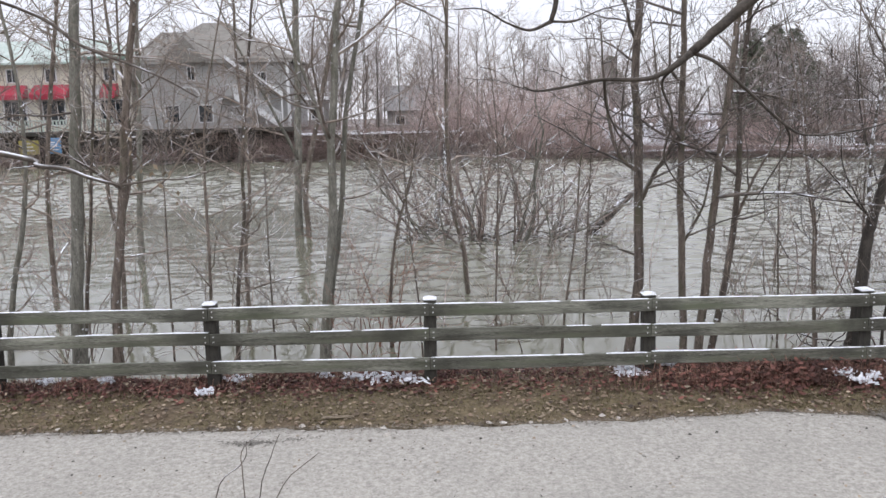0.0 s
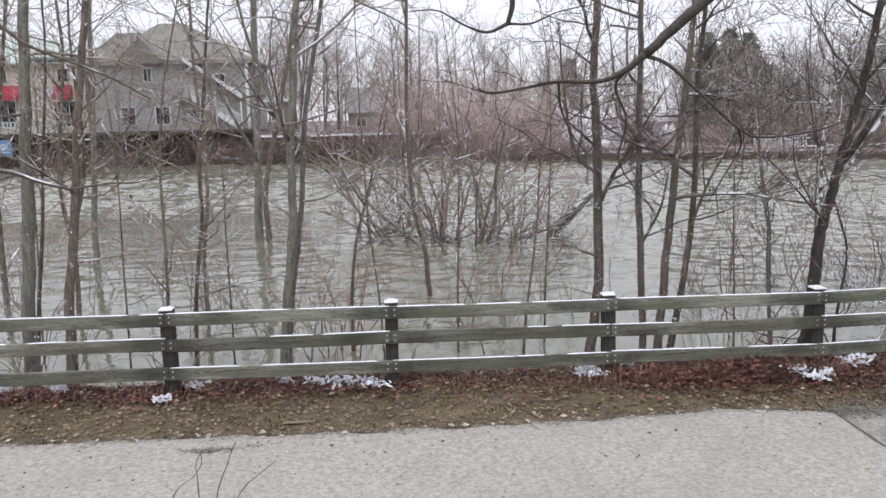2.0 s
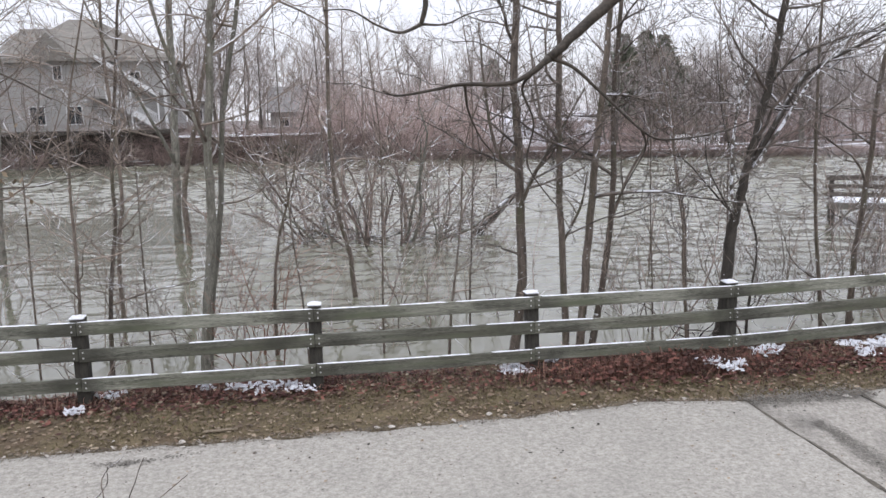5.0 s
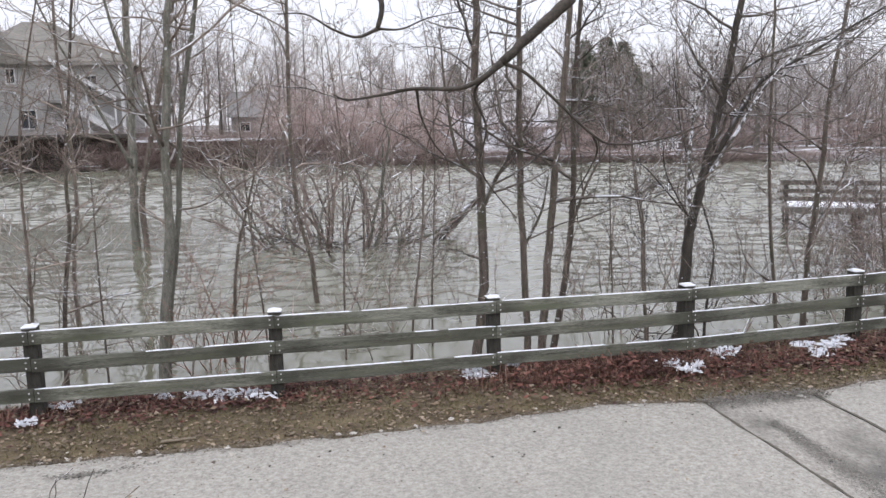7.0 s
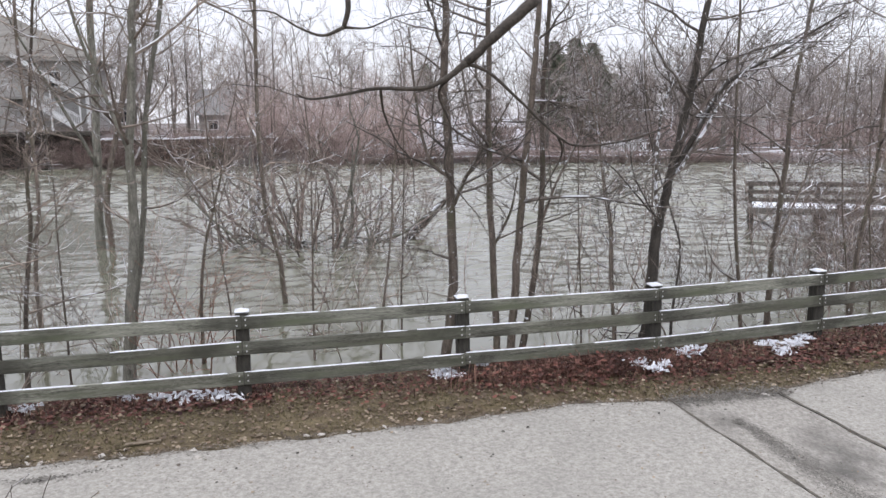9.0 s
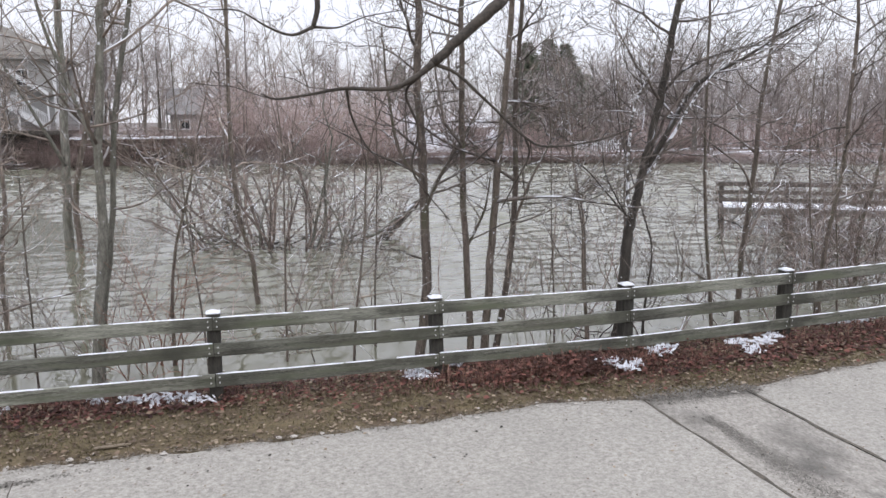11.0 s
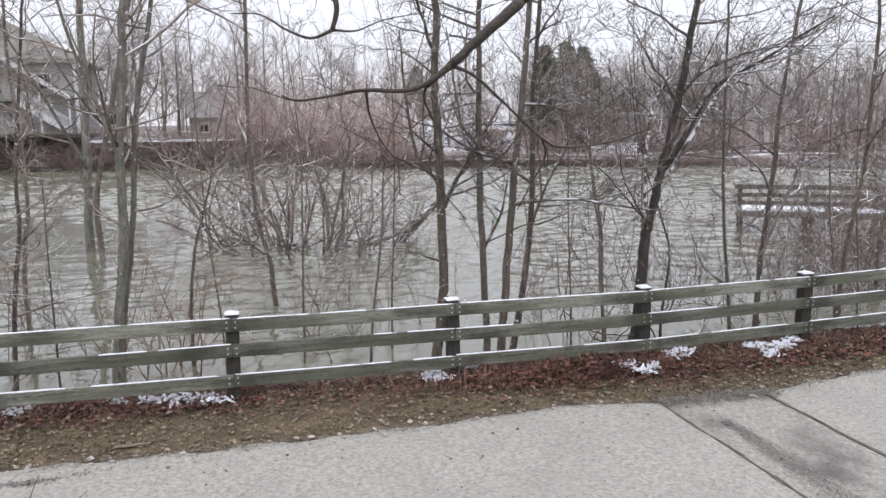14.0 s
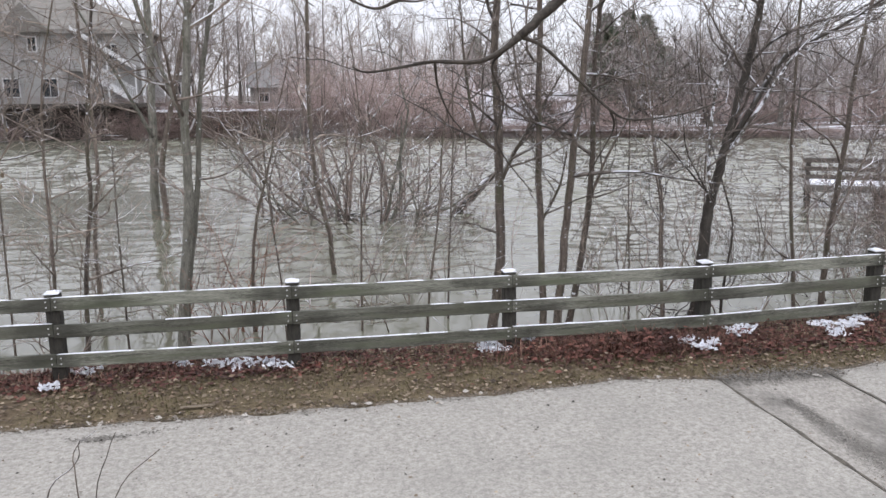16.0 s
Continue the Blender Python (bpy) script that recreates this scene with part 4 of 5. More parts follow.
near_tree((2.4, -9.7, 1.3), 8.0, 0.16, "dark-barked tree with low bare boughs over the path", [
    (((2.4, -9.6, 4.9), (2.0, -8.7, 4.4), (1.35, -7.5, 3.75), (0.87, -6.9, 3.26), (0.78, -6.9, 3.18), (0.71, -6.9, 3.12), (0.64, -6.9, 3.06)), 0.025, 0.0092, 0),
    (((0.64, -6.9, 3.06), (0.60, -6.9, 3.03), (0.55, -6.9, 3.01), (0.46, -6.9, 3.01), (0.40, -6.9, 3.0), (0.33, -6.9, 2.99), (0.30, -6.9, 3.0)), 0.0086, 0.0016, 2),
    (((0.64, -6.9, 3.06), (0.69, -6.9, 3.04), (0.76, -6.9, 2.98), (0.84, -6.9, 2.91), (0.89, -6.9, 2.89), (1.0, -6.9, 2.90), (1.1, -6.9, 2.93)), 0.0048, 0.0016, 2),
    (((0.61, -6.9, 3.035), (0.59, -6.87, 3.0), (0.62, -6.85, 2.93), (0.61, -6.83, 2.85), (0.65, -6.8, 2.79), (0.70, -6.8, 2.73)), 0.0042, 0.0012, 1),
    (((0.465, -6.9, 3.01), (0.48, -6.85, 2.96), (0.51, -6.83, 2.90), (0.545, -6.8, 2.86), (0.55, -6.8, 2.79)), 0.0036, 0.001, 1),
    (((0.84, -6.9, 2.91), (0.86, -6.87, 2.87), (0.83, -6.85, 2.80), (0.81, -6.83, 2.75)), 0.0036, 0.001, 1),
    (((2.45, -9.6, 5.4), (1.7, -8.0, 4.9), (0.9, -6.1, 4.0), (0.59, -5.5, 3.5), (0.58, -5.5, 3.38), (0.56, -5.5, 3.29)), 0.022, 0.009, 0),
    (((0.56, -5.5, 3.29), (0.48, -5.5, 3.26), (0.39, -5.5, 3.29), (0.30, -5.5, 3.34), (0.2, -5.5, 3.34)), 0.0085, 0.002, 2),
    (((0.56, -5.5, 3.29), (0.65, -5.5, 3.29), (0.75, -5.5, 3.33), (0.9, -5.5, 3.36)), 0.006, 0.0015, 2),
], 21, M_bough)
near_tree((-3.6, -5.4, 0.2), 7.0, 0.12, "dark-barked tree with low bare boughs over the path", [
    (((-3.58, -5.3, 3.1), (-3.0, -4.9, 3.05), (-2.02, -4.5, 2.8), (-1.91, -4.5, 2.75), (-1.77, -4.5, 2.73), (-1.64, -4.5, 2.68), (-1.5, -4.5, 2.64)), 0.024, 0.0085, 2),
    (((-1.5, -4.5, 2.64), (-1.3, -4.5, 2.665), (-1.16, -4.5, 2.67), (-0.89, -4.5, 2.74), (-0.7, -4.5, 2.78)), 0.0075, 0.002, 5),
    (((-1.5, -4.5, 2.64), (-1.42, -4.5, 2.71), (-1.35, -4.5, 2.78), (-1.23, -4.5, 2.89), (-1.1, -4.5, 3.05)), 0.006, 0.002, 6),
    (((-3.58, -5.35, 4.1), (-2.9, -4.8, 3.85), (-2.04, -4.3, 3.56), (-1.72, -4.3, 3.36), (-1.48, -4.3, 3.26), (-1.3, -4.3, 3.18), (-1.13, -4.3, 3.08)), 0.02, 0.0035, 6),
], 22, M_bough_snow)

# withered leaves that still hang on the low bough
rh = random.Random(55)
V, F = [], []
for k in range(34):
    p = Vector((-1.36 + rh.gauss(0, 0.12), -4.5 + rh.gauss(0, 0.06), 2.76 + rh.gauss(0, 0.08)))
    a, l, w = rh.uniform(0, 6.283), rh.uniform(0.02, 0.045), rh.uniform(0.006, 0.012)
    d, n = Vector((math.cos(a) * 0.6, 0.3, -rh.uniform(0.3, 1.0))).normalized(), Vector((math.sin(a), 0.2, 0.4)).normalized()
    o = len(V)
    V += [tuple(p), tuple(p + d * l * 0.5 + n * w), tuple(p + d * l), tuple(p + d * l * 0.5 - n * w)]
    F += [(o, o + 1, o + 2), (o, o + 2, o + 3)]
single("withered_leaves", V, F, M_leaf_tan, "withered tan leaves hanging on a low bough", "leaves", kind="stuff")

# the bare weed stems at the near edge of the path
weed = thing("weed", "bare thin weed stems at the edge of the path", "plant", at=(-0.55, -6.0, 0.44))
for k, ctl in enumerate((((0.05, 0.0, -0.05), (-0.12, 0, 0.8), (-0.11, 0, 1.24), (-0.01, 0, 1.36), (0.01, 0, 1.44)),
                         ((0.06, 0.02, -0.05), (0.0, 0, 0.9), (0.04, 0, 1.24), (0.12, 0, 1.46)),
                         ((0.08, 0.0, -0.05), (0.02, 0, 0.8), (0.10, 0, 1.23), (0.25, 0, 1.39)),
                         ((0.02, 0.0, -0.05), (0.0, 0, 0.9), (-0.01, 0, 1.24), (-0.01, 0, 1.40), (0.06, 0, 1.47)))):
    V, F = [], []
    q = spline(ctl, 5, R, 0.003)
    tube(V, F, q, [0.0035 - 0.0022 * i / (len(q) - 1) for i in range(len(q))], 5)
    part("stem", V, F, M_bark, weed)

# ---- leaf litter, grass, stones and snow by the fence ----
def scatter_leaves(name, count, place, size, material, label, seed, lift=0.012):
    rnd = random.Random(seed)
    V, F = [], []
    for k in range(count):
        x, y = place(rnd)
        z = max(ground_z(x, y), 0.004 if y < path_edge(x) else -9) + 0.004 + rnd.random() * lift
        s, w = size * rnd.uniform(0.5, 1.3), rnd.uniform(0, 6.283)
        tilt, bend = rnd.uniform(-0.7, 0.7), rnd.uniform(0.1, 0.6)
        c, sn = math.cos(w), math.sin(w)
        o = len(V)
        for (a, b, h) in ((-1, 0, 0), (-0.2, -0.45, bend * 0.4), (-0.2, 0.45, bend * 0.4), (1, 0, 0.15), (0.35, -0.5, bend * 0.35), (0.35, 0.5, bend * 0.35)):
            V.append((x + s * (a * c - b * sn), y + s * (a * sn + b * c), z + s * max(-0.1, h + tilt * b + 0.2 * tilt * a + 0.25)))
        F += [(o, o + 1, o + 2), (o + 1, o + 4, o + 5, o + 2), (o + 4, o + 3, o + 5)]
    return single(name, V, F, material, label, "leaves", kind="stuff")


def litter_red(rnd):
    x = rnd.uniform(-7, 11)
    mid = -0.02 - 0.32 * max(0, min(1, (x - 1.0) / 3.5)) + (0.3 if x > 6.5 else 0) * min(1, (x - 6.5) / 3)
    wide = 0.2 + 0.12 * max(0, min(1, (x - 2.2) / 1.2)) * max(0, min(1, (7.0 - x) / 1.2))
    if 0.3 < x < 2.4 and rnd.random() < 0.55:
        x = rnd.uniform(2.7, 5.2) if rnd.random() < 0.6 else rnd.uniform(-3.0, -0.1)
    if x > -2.2 and rnd.random() < 0.35:
        return x, rnd.uniform(0.2, 1.25)
    return x, rnd.gauss(mid + 0.12, wide)


def litter_tan(rnd):
    x = rnd.uniform(-7, 11)
    e = path_edge(x)
    return x, e + 0.02 + abs(rnd.gauss(0, 0.55))


scatter_leaves("leaf_litter", 17000, litter_red, 0.03, M_leaf, "thick drift of red-brown dead leaves under the fence", 3, 0.05)
scatter_leaves("leaf_litter", 1900, litter_tan, 0.027, M_leaf_tan, "scattered tan dead leaves on thin turf", 4)
scatter_leaves("leaf_litter", 2500, litter_red, 0.028, M_leaf_tan, "paler dead leaves among the red-brown drift", 9, 0.06)


def litter_brown(rnd):
    x = rnd.uniform(-7, 11)
    e = path_edge(x)
    return x, e + 0.05 + rnd.random() * (0.6 - e)


scatter_leaves("leaf_litter", 6500, litter_brown, 0.026, M_leaf_brown, "brown dead leaves strewn over the turf", 6, 0.02)
scatter_leaves("leaf_litter", 130, lambda r: (r.uniform(-6, 4.2), r.uniform(-3.6, -1.35)), 0.018, M_leaf_tan, "a few dead leaves on the path", 5, 0.008)

scatter_leaves("path_debris", 1300, lambda r: (r.uniform(-6, 9), r.uniform(-3.9, -1.32)), 0.009, M_leaf_brown, "tiny dark bits of leaf and bark on the path", 15, 0.006)
scatter_leaves("path_debris", 140, lambda r: (r.uniform(-6, 9), -1.4 - abs(r.gauss(0, 0.9))), 0.017, M_deck, "dark scraps of wet leaf and bark on the path", 25, 0.006)


def edge_spot(r):
    x = r.uniform(-6.5, 10)
    return x, path_edge(x) + 0.01 + r.gauss(0, 0.045) - max(0, r.gauss(0, 0.05))


scatter_leaves("edge_soil", 9000, edge_spot, 0.011, M_crumb, "dark soil crumbs along the edge of the path", 16, 0.03)
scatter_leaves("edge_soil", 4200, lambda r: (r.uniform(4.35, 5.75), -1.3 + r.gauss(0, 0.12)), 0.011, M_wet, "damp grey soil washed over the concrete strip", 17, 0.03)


def streak_spot(r):
    """Grit washed down the concrete strip in a ragged streak that widens towards the near edge."""
    u = r.uniform(0, 1.15)
    w = 0.03 + 0.07 * u
    x, y = 4.74 + -0.05 * u, -1.95 + -1.55 * u
    return min(5.55, max(4.42, x + r.gauss(0, w) + 0.05 * noise.noise(Vector((0, u * 9, 2))))), y + r.gauss(0, 0.03)


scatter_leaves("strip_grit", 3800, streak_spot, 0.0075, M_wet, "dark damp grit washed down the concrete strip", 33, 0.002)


def pale_spot(r):
    x = r.uniform(-6.5, 9)
    return x, path_edge(x) + r.gauss(0.0, 0.09)


scatter_leaves("leaf_litter", 120, pale_spot, 0.034, M_stone, "bleached pale leaf scraps along the edge of the path", 18, 0.015)
scatter_leaves("leaf_litter", 950, lambda r: (r.uniform(-7, 9), -0.05 - abs(r.gauss(0, 0.28))), 0.034, M_leaf_rust, "larger rust-red dead leaves in front of the fence", 19, 0.04)
scatter_leaves("leaf_litter", 1100, lambda r: (r.uniform(2.6, 8.5), -0.3 - abs(r.gauss(0, 0.22))), 0.036, M_leaf_rust, "larger rust-red dead leaves in front of the fence", 20, 0.04)
scatter_leaves("leaf_litter", 1500, lambda r: (r.gauss(3.9, 0.75), -0.28 + r.gauss(0, 0.2)), 0.032, M_leaf_rust, "rust-red leaves held up on dead stems", 23, 0.16)
scatter_leaves("leaf_litter", 700, lambda r: (r.uniform(-3, 9), -0.25 + r.gauss(0, 0.25)), 0.03, M_leaf_brown, "curled brown leaves in front of the fence", 24, 0.07)
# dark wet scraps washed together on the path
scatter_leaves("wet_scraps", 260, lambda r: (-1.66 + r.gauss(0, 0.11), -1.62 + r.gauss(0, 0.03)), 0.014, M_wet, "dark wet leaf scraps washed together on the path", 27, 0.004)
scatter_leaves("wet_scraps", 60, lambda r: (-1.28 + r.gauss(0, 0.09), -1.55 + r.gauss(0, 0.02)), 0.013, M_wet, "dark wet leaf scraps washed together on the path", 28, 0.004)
# dead stalks and vines among the leaves
rk = random.Random(31)
V, F = [], []
for k in range(6500):
    x, y = litter_red(rk)
    z, h, w = ground_z(x, y), rk.uniform(0.05, 0.17), rk.uniform(0, 6.283)
    c, sn, ln = math.cos(w), math.sin(w), rk.uniform(0.3, 1.2)
    o, wd = len(V), rk.uniform(0.0015, 0.004)
    for u, hh in ((0, 0.0), (0.5, 0.8), (1.0, rk.uniform(0.5, 1.0))):
        px, py, pz = x + c * h * ln * u, y + sn * h * ln * u, z + h * hh
        V += [(px - sn * wd, py + c * wd, pz), (px + sn * wd, py - c * wd, pz)]
    F += [(o, o + 1, o + 3, o + 2), (o + 2, o + 3, o + 5, o + 4)]
for k in range(1500):
    x, y = rk.gauss(3.9, 0.8), -0.3 + rk.gauss(0, 0.2)
    z, h, w = ground_z(x, y), rk.uniform(0.1, 0.26), rk.uniform(0, 6.283)
    c, sn, ln = math.cos(w), math.sin(w), rk.uniform(0.2, 0.8)
    o, wd = len(V), rk.uniform(0.0015, 0.0035)
    for u, hh in ((0, 0.0), (0.5, 0.7), (1.0, rk.uniform(0.6, 1.0))):
        px, py, pz = x + c * h * ln * u, y + sn * h * ln * u, z + h * hh
        V += [(px - sn * wd, py + c * wd, pz), (px + sn * wd, py - c * wd, pz)]
    F += [(o, o + 1, o + 3, o + 2), (o + 2, o + 3, o + 5, o + 4)]
single("dead_stalks", V, F, M_stalk, "dry red-brown stalks and vines among the leaves", "dead plants", kind="stuff")

rg = random.Random(8)
V, F = [], []
for k in range(34000):
    x = rg.uniform(-7, 11)
    e = path_edge(x)
    y = e + 0.04 + abs(rg.random()) * (1.25 if x < 3 else 0.7)
    if noise.noise(Vector((x * 1.3, y * 2.0, 5))) < rg.uniform(-0.5, 0.25):
        continue
    z, h, w = ground_z(x, y), rg.uniform(0.015, 0.05), rg.uniform(0, 6.283)
    o = len(V)
    c, s = math.cos(w), math.sin(w)
    V += [(x - 0.004 * s, y + 0.004 * c, z - 0.004), (x + 0.004 * s, y - 0.004 * c, z - 0.004), (x + c * h * 0.7, y + s * h * 0.7, z + h)]
    F.append((o, o + 1, o + 2))
single("grass", V, F, M_grass, "thin dull olive winter grass beside the path", "grass", kind="stuff")


def stone(x, y, r, seed, material, label):
    V, F = blob(r, r * 0.8, r * 0.7, seed, 4, 9, 0.5)
    single("stone", V, F, material, label, "stone", "loose stones", smooth=False, at=(x, y, max(ground_z(x, y), 0.01 if y < path_edge(x) else -1) - 0.006), turn=seed * 40)


stone(-0.4, -1.5, 0.045, 1, M_stone, "small pale stone at the edge of the path")
stone(-0.55, -1.62, 0.028, 2, M_bark, "small dark clod at the edge of the path")
stone(4.68, -1.27, 0.05, 3, M_stone, "small pale stone at the edge of the path")
stone(-1.9, -1.35, 0.03, 4, M_stone, "small pale stone at the edge of the path")
stone(-3.2, -1.75, 0.035, 5, M_stone, "small pale stone at the edge of the path")
stone(-1.75, -0.85, 0.02, 6, M_stone, "small pale stone at the edge of the path")
single("flat_board", *box(-0.16, 0.16, -0.03, 0.03, 0, 0.012, 0.003), M_scrap, "small flat tan scrap of wood in the grass", "wood", at=(-0.92, -1.02, 0.012), turn=4)

# snow lying on the leaves and twigs near the posts
SNOW = [(-2.46, -0.3, 0.08), (-2.26, 0.09, 0.12), (-3.7, 0.1, 0.09), (-0.19, -0.06, 0.13), (-0.3, 0.08, 0.1), (-0.56, 0.08, 0.17), (-0.85, 0.1, 0.14), (-1.2, 0.14, 0.08),
        (2.27, -0.07, 0.15), (2.2, 0.12, 0.1), (2.7, 0.1, 0.08), (4.46, -0.42, 0.1), (4.57, -0.62, 0.1), (4.75, -0.5, 0.08), (5.23, -0.17, 0.13), (5.4, -0.1, 0.09), (6.49, -0.01, 0.16), (6.48, -0.3, 0.13),
        (6.8, -0.1, 0.13), (7.09, 0.09, 0.13), (8.2, 0.45, 0.12), (8.6, 0.5, 0.1), (9.0, 0.55, 0.12), (-4.4, 0.15, 0.1)]
for i, (x, y, r) in enumerate(SNOW):
    rnd = random.Random(300 + i)
    pieces = []
    for k in range(rnd.randint(30, 44)):
        v, f = blob(r * rnd.uniform(0.1, 0.5), r * rnd.uniform(0.04, 0.13), rnd.uniform(0.01, 0.03), i * 50 + k, 3, 8, 1.0)
        a, dx, dy = rnd.uniform(0, 3.1), rnd.gauss(0, r * 0.6), rnd.gauss(0, r * 0.4)
        zz = ground_z(x + dx, y + dy) - ground_z(x, y) + rnd.uniform(0.04, 0.1) + (0.05 if 2.6 < x < 6 else 0)
        pieces.append(([(p[0] * math.cos(a) - p[1] * math.sin(a) + dx, p[0] * math.sin(a) + p[1] * math.cos(a) + dy, p[2] + zz) for p in v], f))
    V, F = join(*pieces)
    single("snow_patch", V, F, M_snow, "patch of wet snow caught on dead leaves", "snow", "snow patches under the fence", "stuff", at=(x, y, ground_z(x, y) - 0.01))

# ---- fishing platform in the river ----
dock = thing("dock", "grey timber fishing platform with snow on its deck", "dock", at=(14.45, 12.0, 0), turn=-33)
for k in range(36):
    part("deck_board", *box(k * 0.28, k * 0.28 + 0.26, 0.0, 1.5, 0.30, 0.35, 0.006), M_grey_wood, dock)
part("fascia", *box(-0.06, 10.1, -0.06, -0.002, 0.16, 0.33, 0.008), M_grey_wood, dock)
V, F = [], []
for k in range(141):
    x = 0.12 + k * 0.07
    w = (1.15 if x < 3 else 0.8) + 0.35 * noise.noise(Vector((x * 1.1, 0, 3)))
    h = 0.06 + 0.025 * noise.noise(Vector((x * 2.0, 0, 8))) - (0.045 if x > 1.6 and noise.noise(Vector((x * 1.9, 5, 8))) > 0.12 else 0)
    V += [(x, 0.0, 0.348), (x, 0.03, 0.35 + h), (x, w, 0.35 + h * 0.8), (x, w + 0.1, 0.348)]
    if k:
        o = 4 * (k - 1)
        F += [(o + j, o + 4 + j, o + 5 + j, o + 1 + j) for j in range(3)]
part("snow", V, F, M_snow, dock, "strip of white snow")
for k in range(6):
    for yy in (0.1, 1.42):
        part("support_post", *box(0.02 + k * 1.9, 0.16 + k * 1.9, yy - 0.07, yy + 0.07, -1.4, 0.29 if yy < 1 else 0.98, 0.01), M_deck, dock)
for z in (0.40, 0.64, 0.88):
    part("rail", *box(-0.08, 10.2, 1.31, 1.35, z, z + 0.12, 0.006), M_dock_rail, dock)
part("cap_rail", *box(-0.08, 10.2, 1.28, 1.5, 1.0, 1.035, 0.006), M_grey_wood, dock)

# ---- far bank: boardwalk, shop, house ----
deck = thing("boardwalk", "dark timber boardwalk on posts above the far bank", "boardwalk")
part("deck", *box(-75, -11.8, 59.6, 65.5, 2.25, 2.6, 0.03), M_deck, deck)
for k in range(33):
    part("support_post", *box(-74.5 + k * 1.95, -74.2 + k * 1.95, 59.8, 60.1, -1.3, 2.25, 0.02), M_deck, deck)
part("top_rail", *box(-75, -27.5, 59.7, 59.8, 3.5, 3.6, 0.01), M_panel, deck)
for k in range(25):
    part("rail_post", *box(-74.9 + k * 1.97, -74.8 + k * 1.97, 59.7, 59.8, 2.6, 3.5), M_panel, deck)
for k in range(158):
    part("baluster", *box(-74.7 + k * 0.3, -74.56 + k * 0.3, 59.72, 59.77, 2.6, 3.5), M_panel, deck)
# added dark sheet, in place of the deep shade beneath the deck
part("bulkhead", *box(-75, -11.8, 60.7, 60.9, -1.3, 2.24), M_deck, deck, "dark shaded timber bulkhead")
for nm, x0, x1, z0, z1, m, lb in (("sign", -33.2, -32.0, 0.75, 2.1, M_blue, "square blue sign with plain pale bars below the boardwalk"),
                                  ("sign", -35.6, -33.9, 0.7, 1.9, M_yellow, "faded yellow board below the boardwalk")):
    sg = thing(nm, lb, "sign", at=((x0 + x1) / 2, 59.5, z0))
    h = (x1 - x0) / 2
    part("board", *box(-h, h, -0.04, 0.04, 0, z1 - z0, 0.02), m, sg)
    for k in range(3):
        part("bar", *box(-h * 0.6, h * (0.6 - 0.2 * k), -0.06, -0.045, 0.3 + k * 0.3, 0.4 + k * 0.3), M_trim, sg, "pale bar of unreadable writing")
    part("leg", *box(-0.05, 0.05, 0.05, 0.12, -2.2, z1 - z0), M_deck, sg)


def window(parent, x, z, w, h, y, mullions=1):
    fr = part("window", *join(box(-w / 2 - 0.09, -w / 2, -0.06, 0.05, -0.09, h + 0.09), box(w / 2, w / 2 + 0.09, -0.06, 0.05, -0.09, h + 0.09),
                              box(-w / 2, w / 2, -0.06, 0.05, h, h + 0.09), box(-w / 2, w / 2, -0.09, 0.05, -0.1, 0)), M_trim, parent, "white window frame", at=(x, y, z))
    part("pane", *box(-w / 2, w / 2, -0.01, 0.01, 0, h), M_glass, fr, "dark glass")
    for k in range(mullions):
        xx = -w / 2 + w * (k + 1) / (mullions + 1)
        part("mullion", *box(xx - 0.025, xx + 0.025, -0.04, -0.012, 0, h), M_trim, fr)


def hip_roof(x0, x1, y0, y1, z, rx0, rx1, ry, top, th=0.18):
    V = [(x0, y0, z), (x1, y0, z), (x1, y1, z), (x0, y1, z), (rx0, ry, top), (rx1, ry, top)]
    V += [(a, b, c - th) for a, b, c in V]
    F = [(0, 1, 5, 4), (1, 2, 5), (2, 3, 4, 5), (3, 0, 4), (0, 6, 7, 1), (1, 7, 8, 2), (2, 8, 9, 3), (3, 9, 6, 0), (6, 10, 11, 7), (7, 11, 8), (8, 11, 10, 9), (9, 10, 6)]
    return V, F


house = thing("house", "grey sided two-storey house with a hipped shingle roof", "house", at=(0, 66, 2.0))
part("wall", *box(-26.2, -13.6, 0.0, 11, 0.0, 6.6), M_siding, house)
for k in range(37):
    part("siding_board", *box(-26.22, -13.58, -0.035, -0.002, 0.1 + k * 0.175, 0.1 + k * 0.175 + 0.15, 0.0), M_siding, house)
part("roof", *hip_roof(-26.9, -12.8, -0.7, 11.7, 6.85, -22.5, -20.2, 5.0, 10.75), M_shingle, house)
part("wing_roof", *hip_roof(-28.1, -20.0, -0.4, 9.0, 6.7, -26.3, -22.0, 4.0, 9.8), M_shingle, house)
part("wing_wall", *box(-27.6, -26.25, 0.3, 8.6, 0.0, 6.6), M_siding, house)
part("fascia", *box(-26.85, -12.95, -0.72, -0.66, 6.5, 6.68), M_dull, house, "dull grey fascia board")
part("gable", [(-25.0, -0.9, 6.6), (-20.6, -0.9, 6.6), (-22.8, -0.9, 9.0), (-25.0, 3, 6.6), (-20.6, 3, 6.6), (-22.8, 3, 9.0)], [(0, 1, 2), (0, 2, 5, 3), (1, 4, 5, 2), (3, 5, 4), (0, 3, 4, 1)], M_shingle, house, "small shingled gable")
window(house, -22.43, 5.05, 0.62, 1.15, -0.05)
window(house, -24.4, 1.2, 1.2, 1.5, -0.05)
window(house, -21.3, 1.2, 1.2, 1.5, -0.05)
window(house, -16.0, 4.4, 0.9, 1.2, -0.05)
V, F = [], []
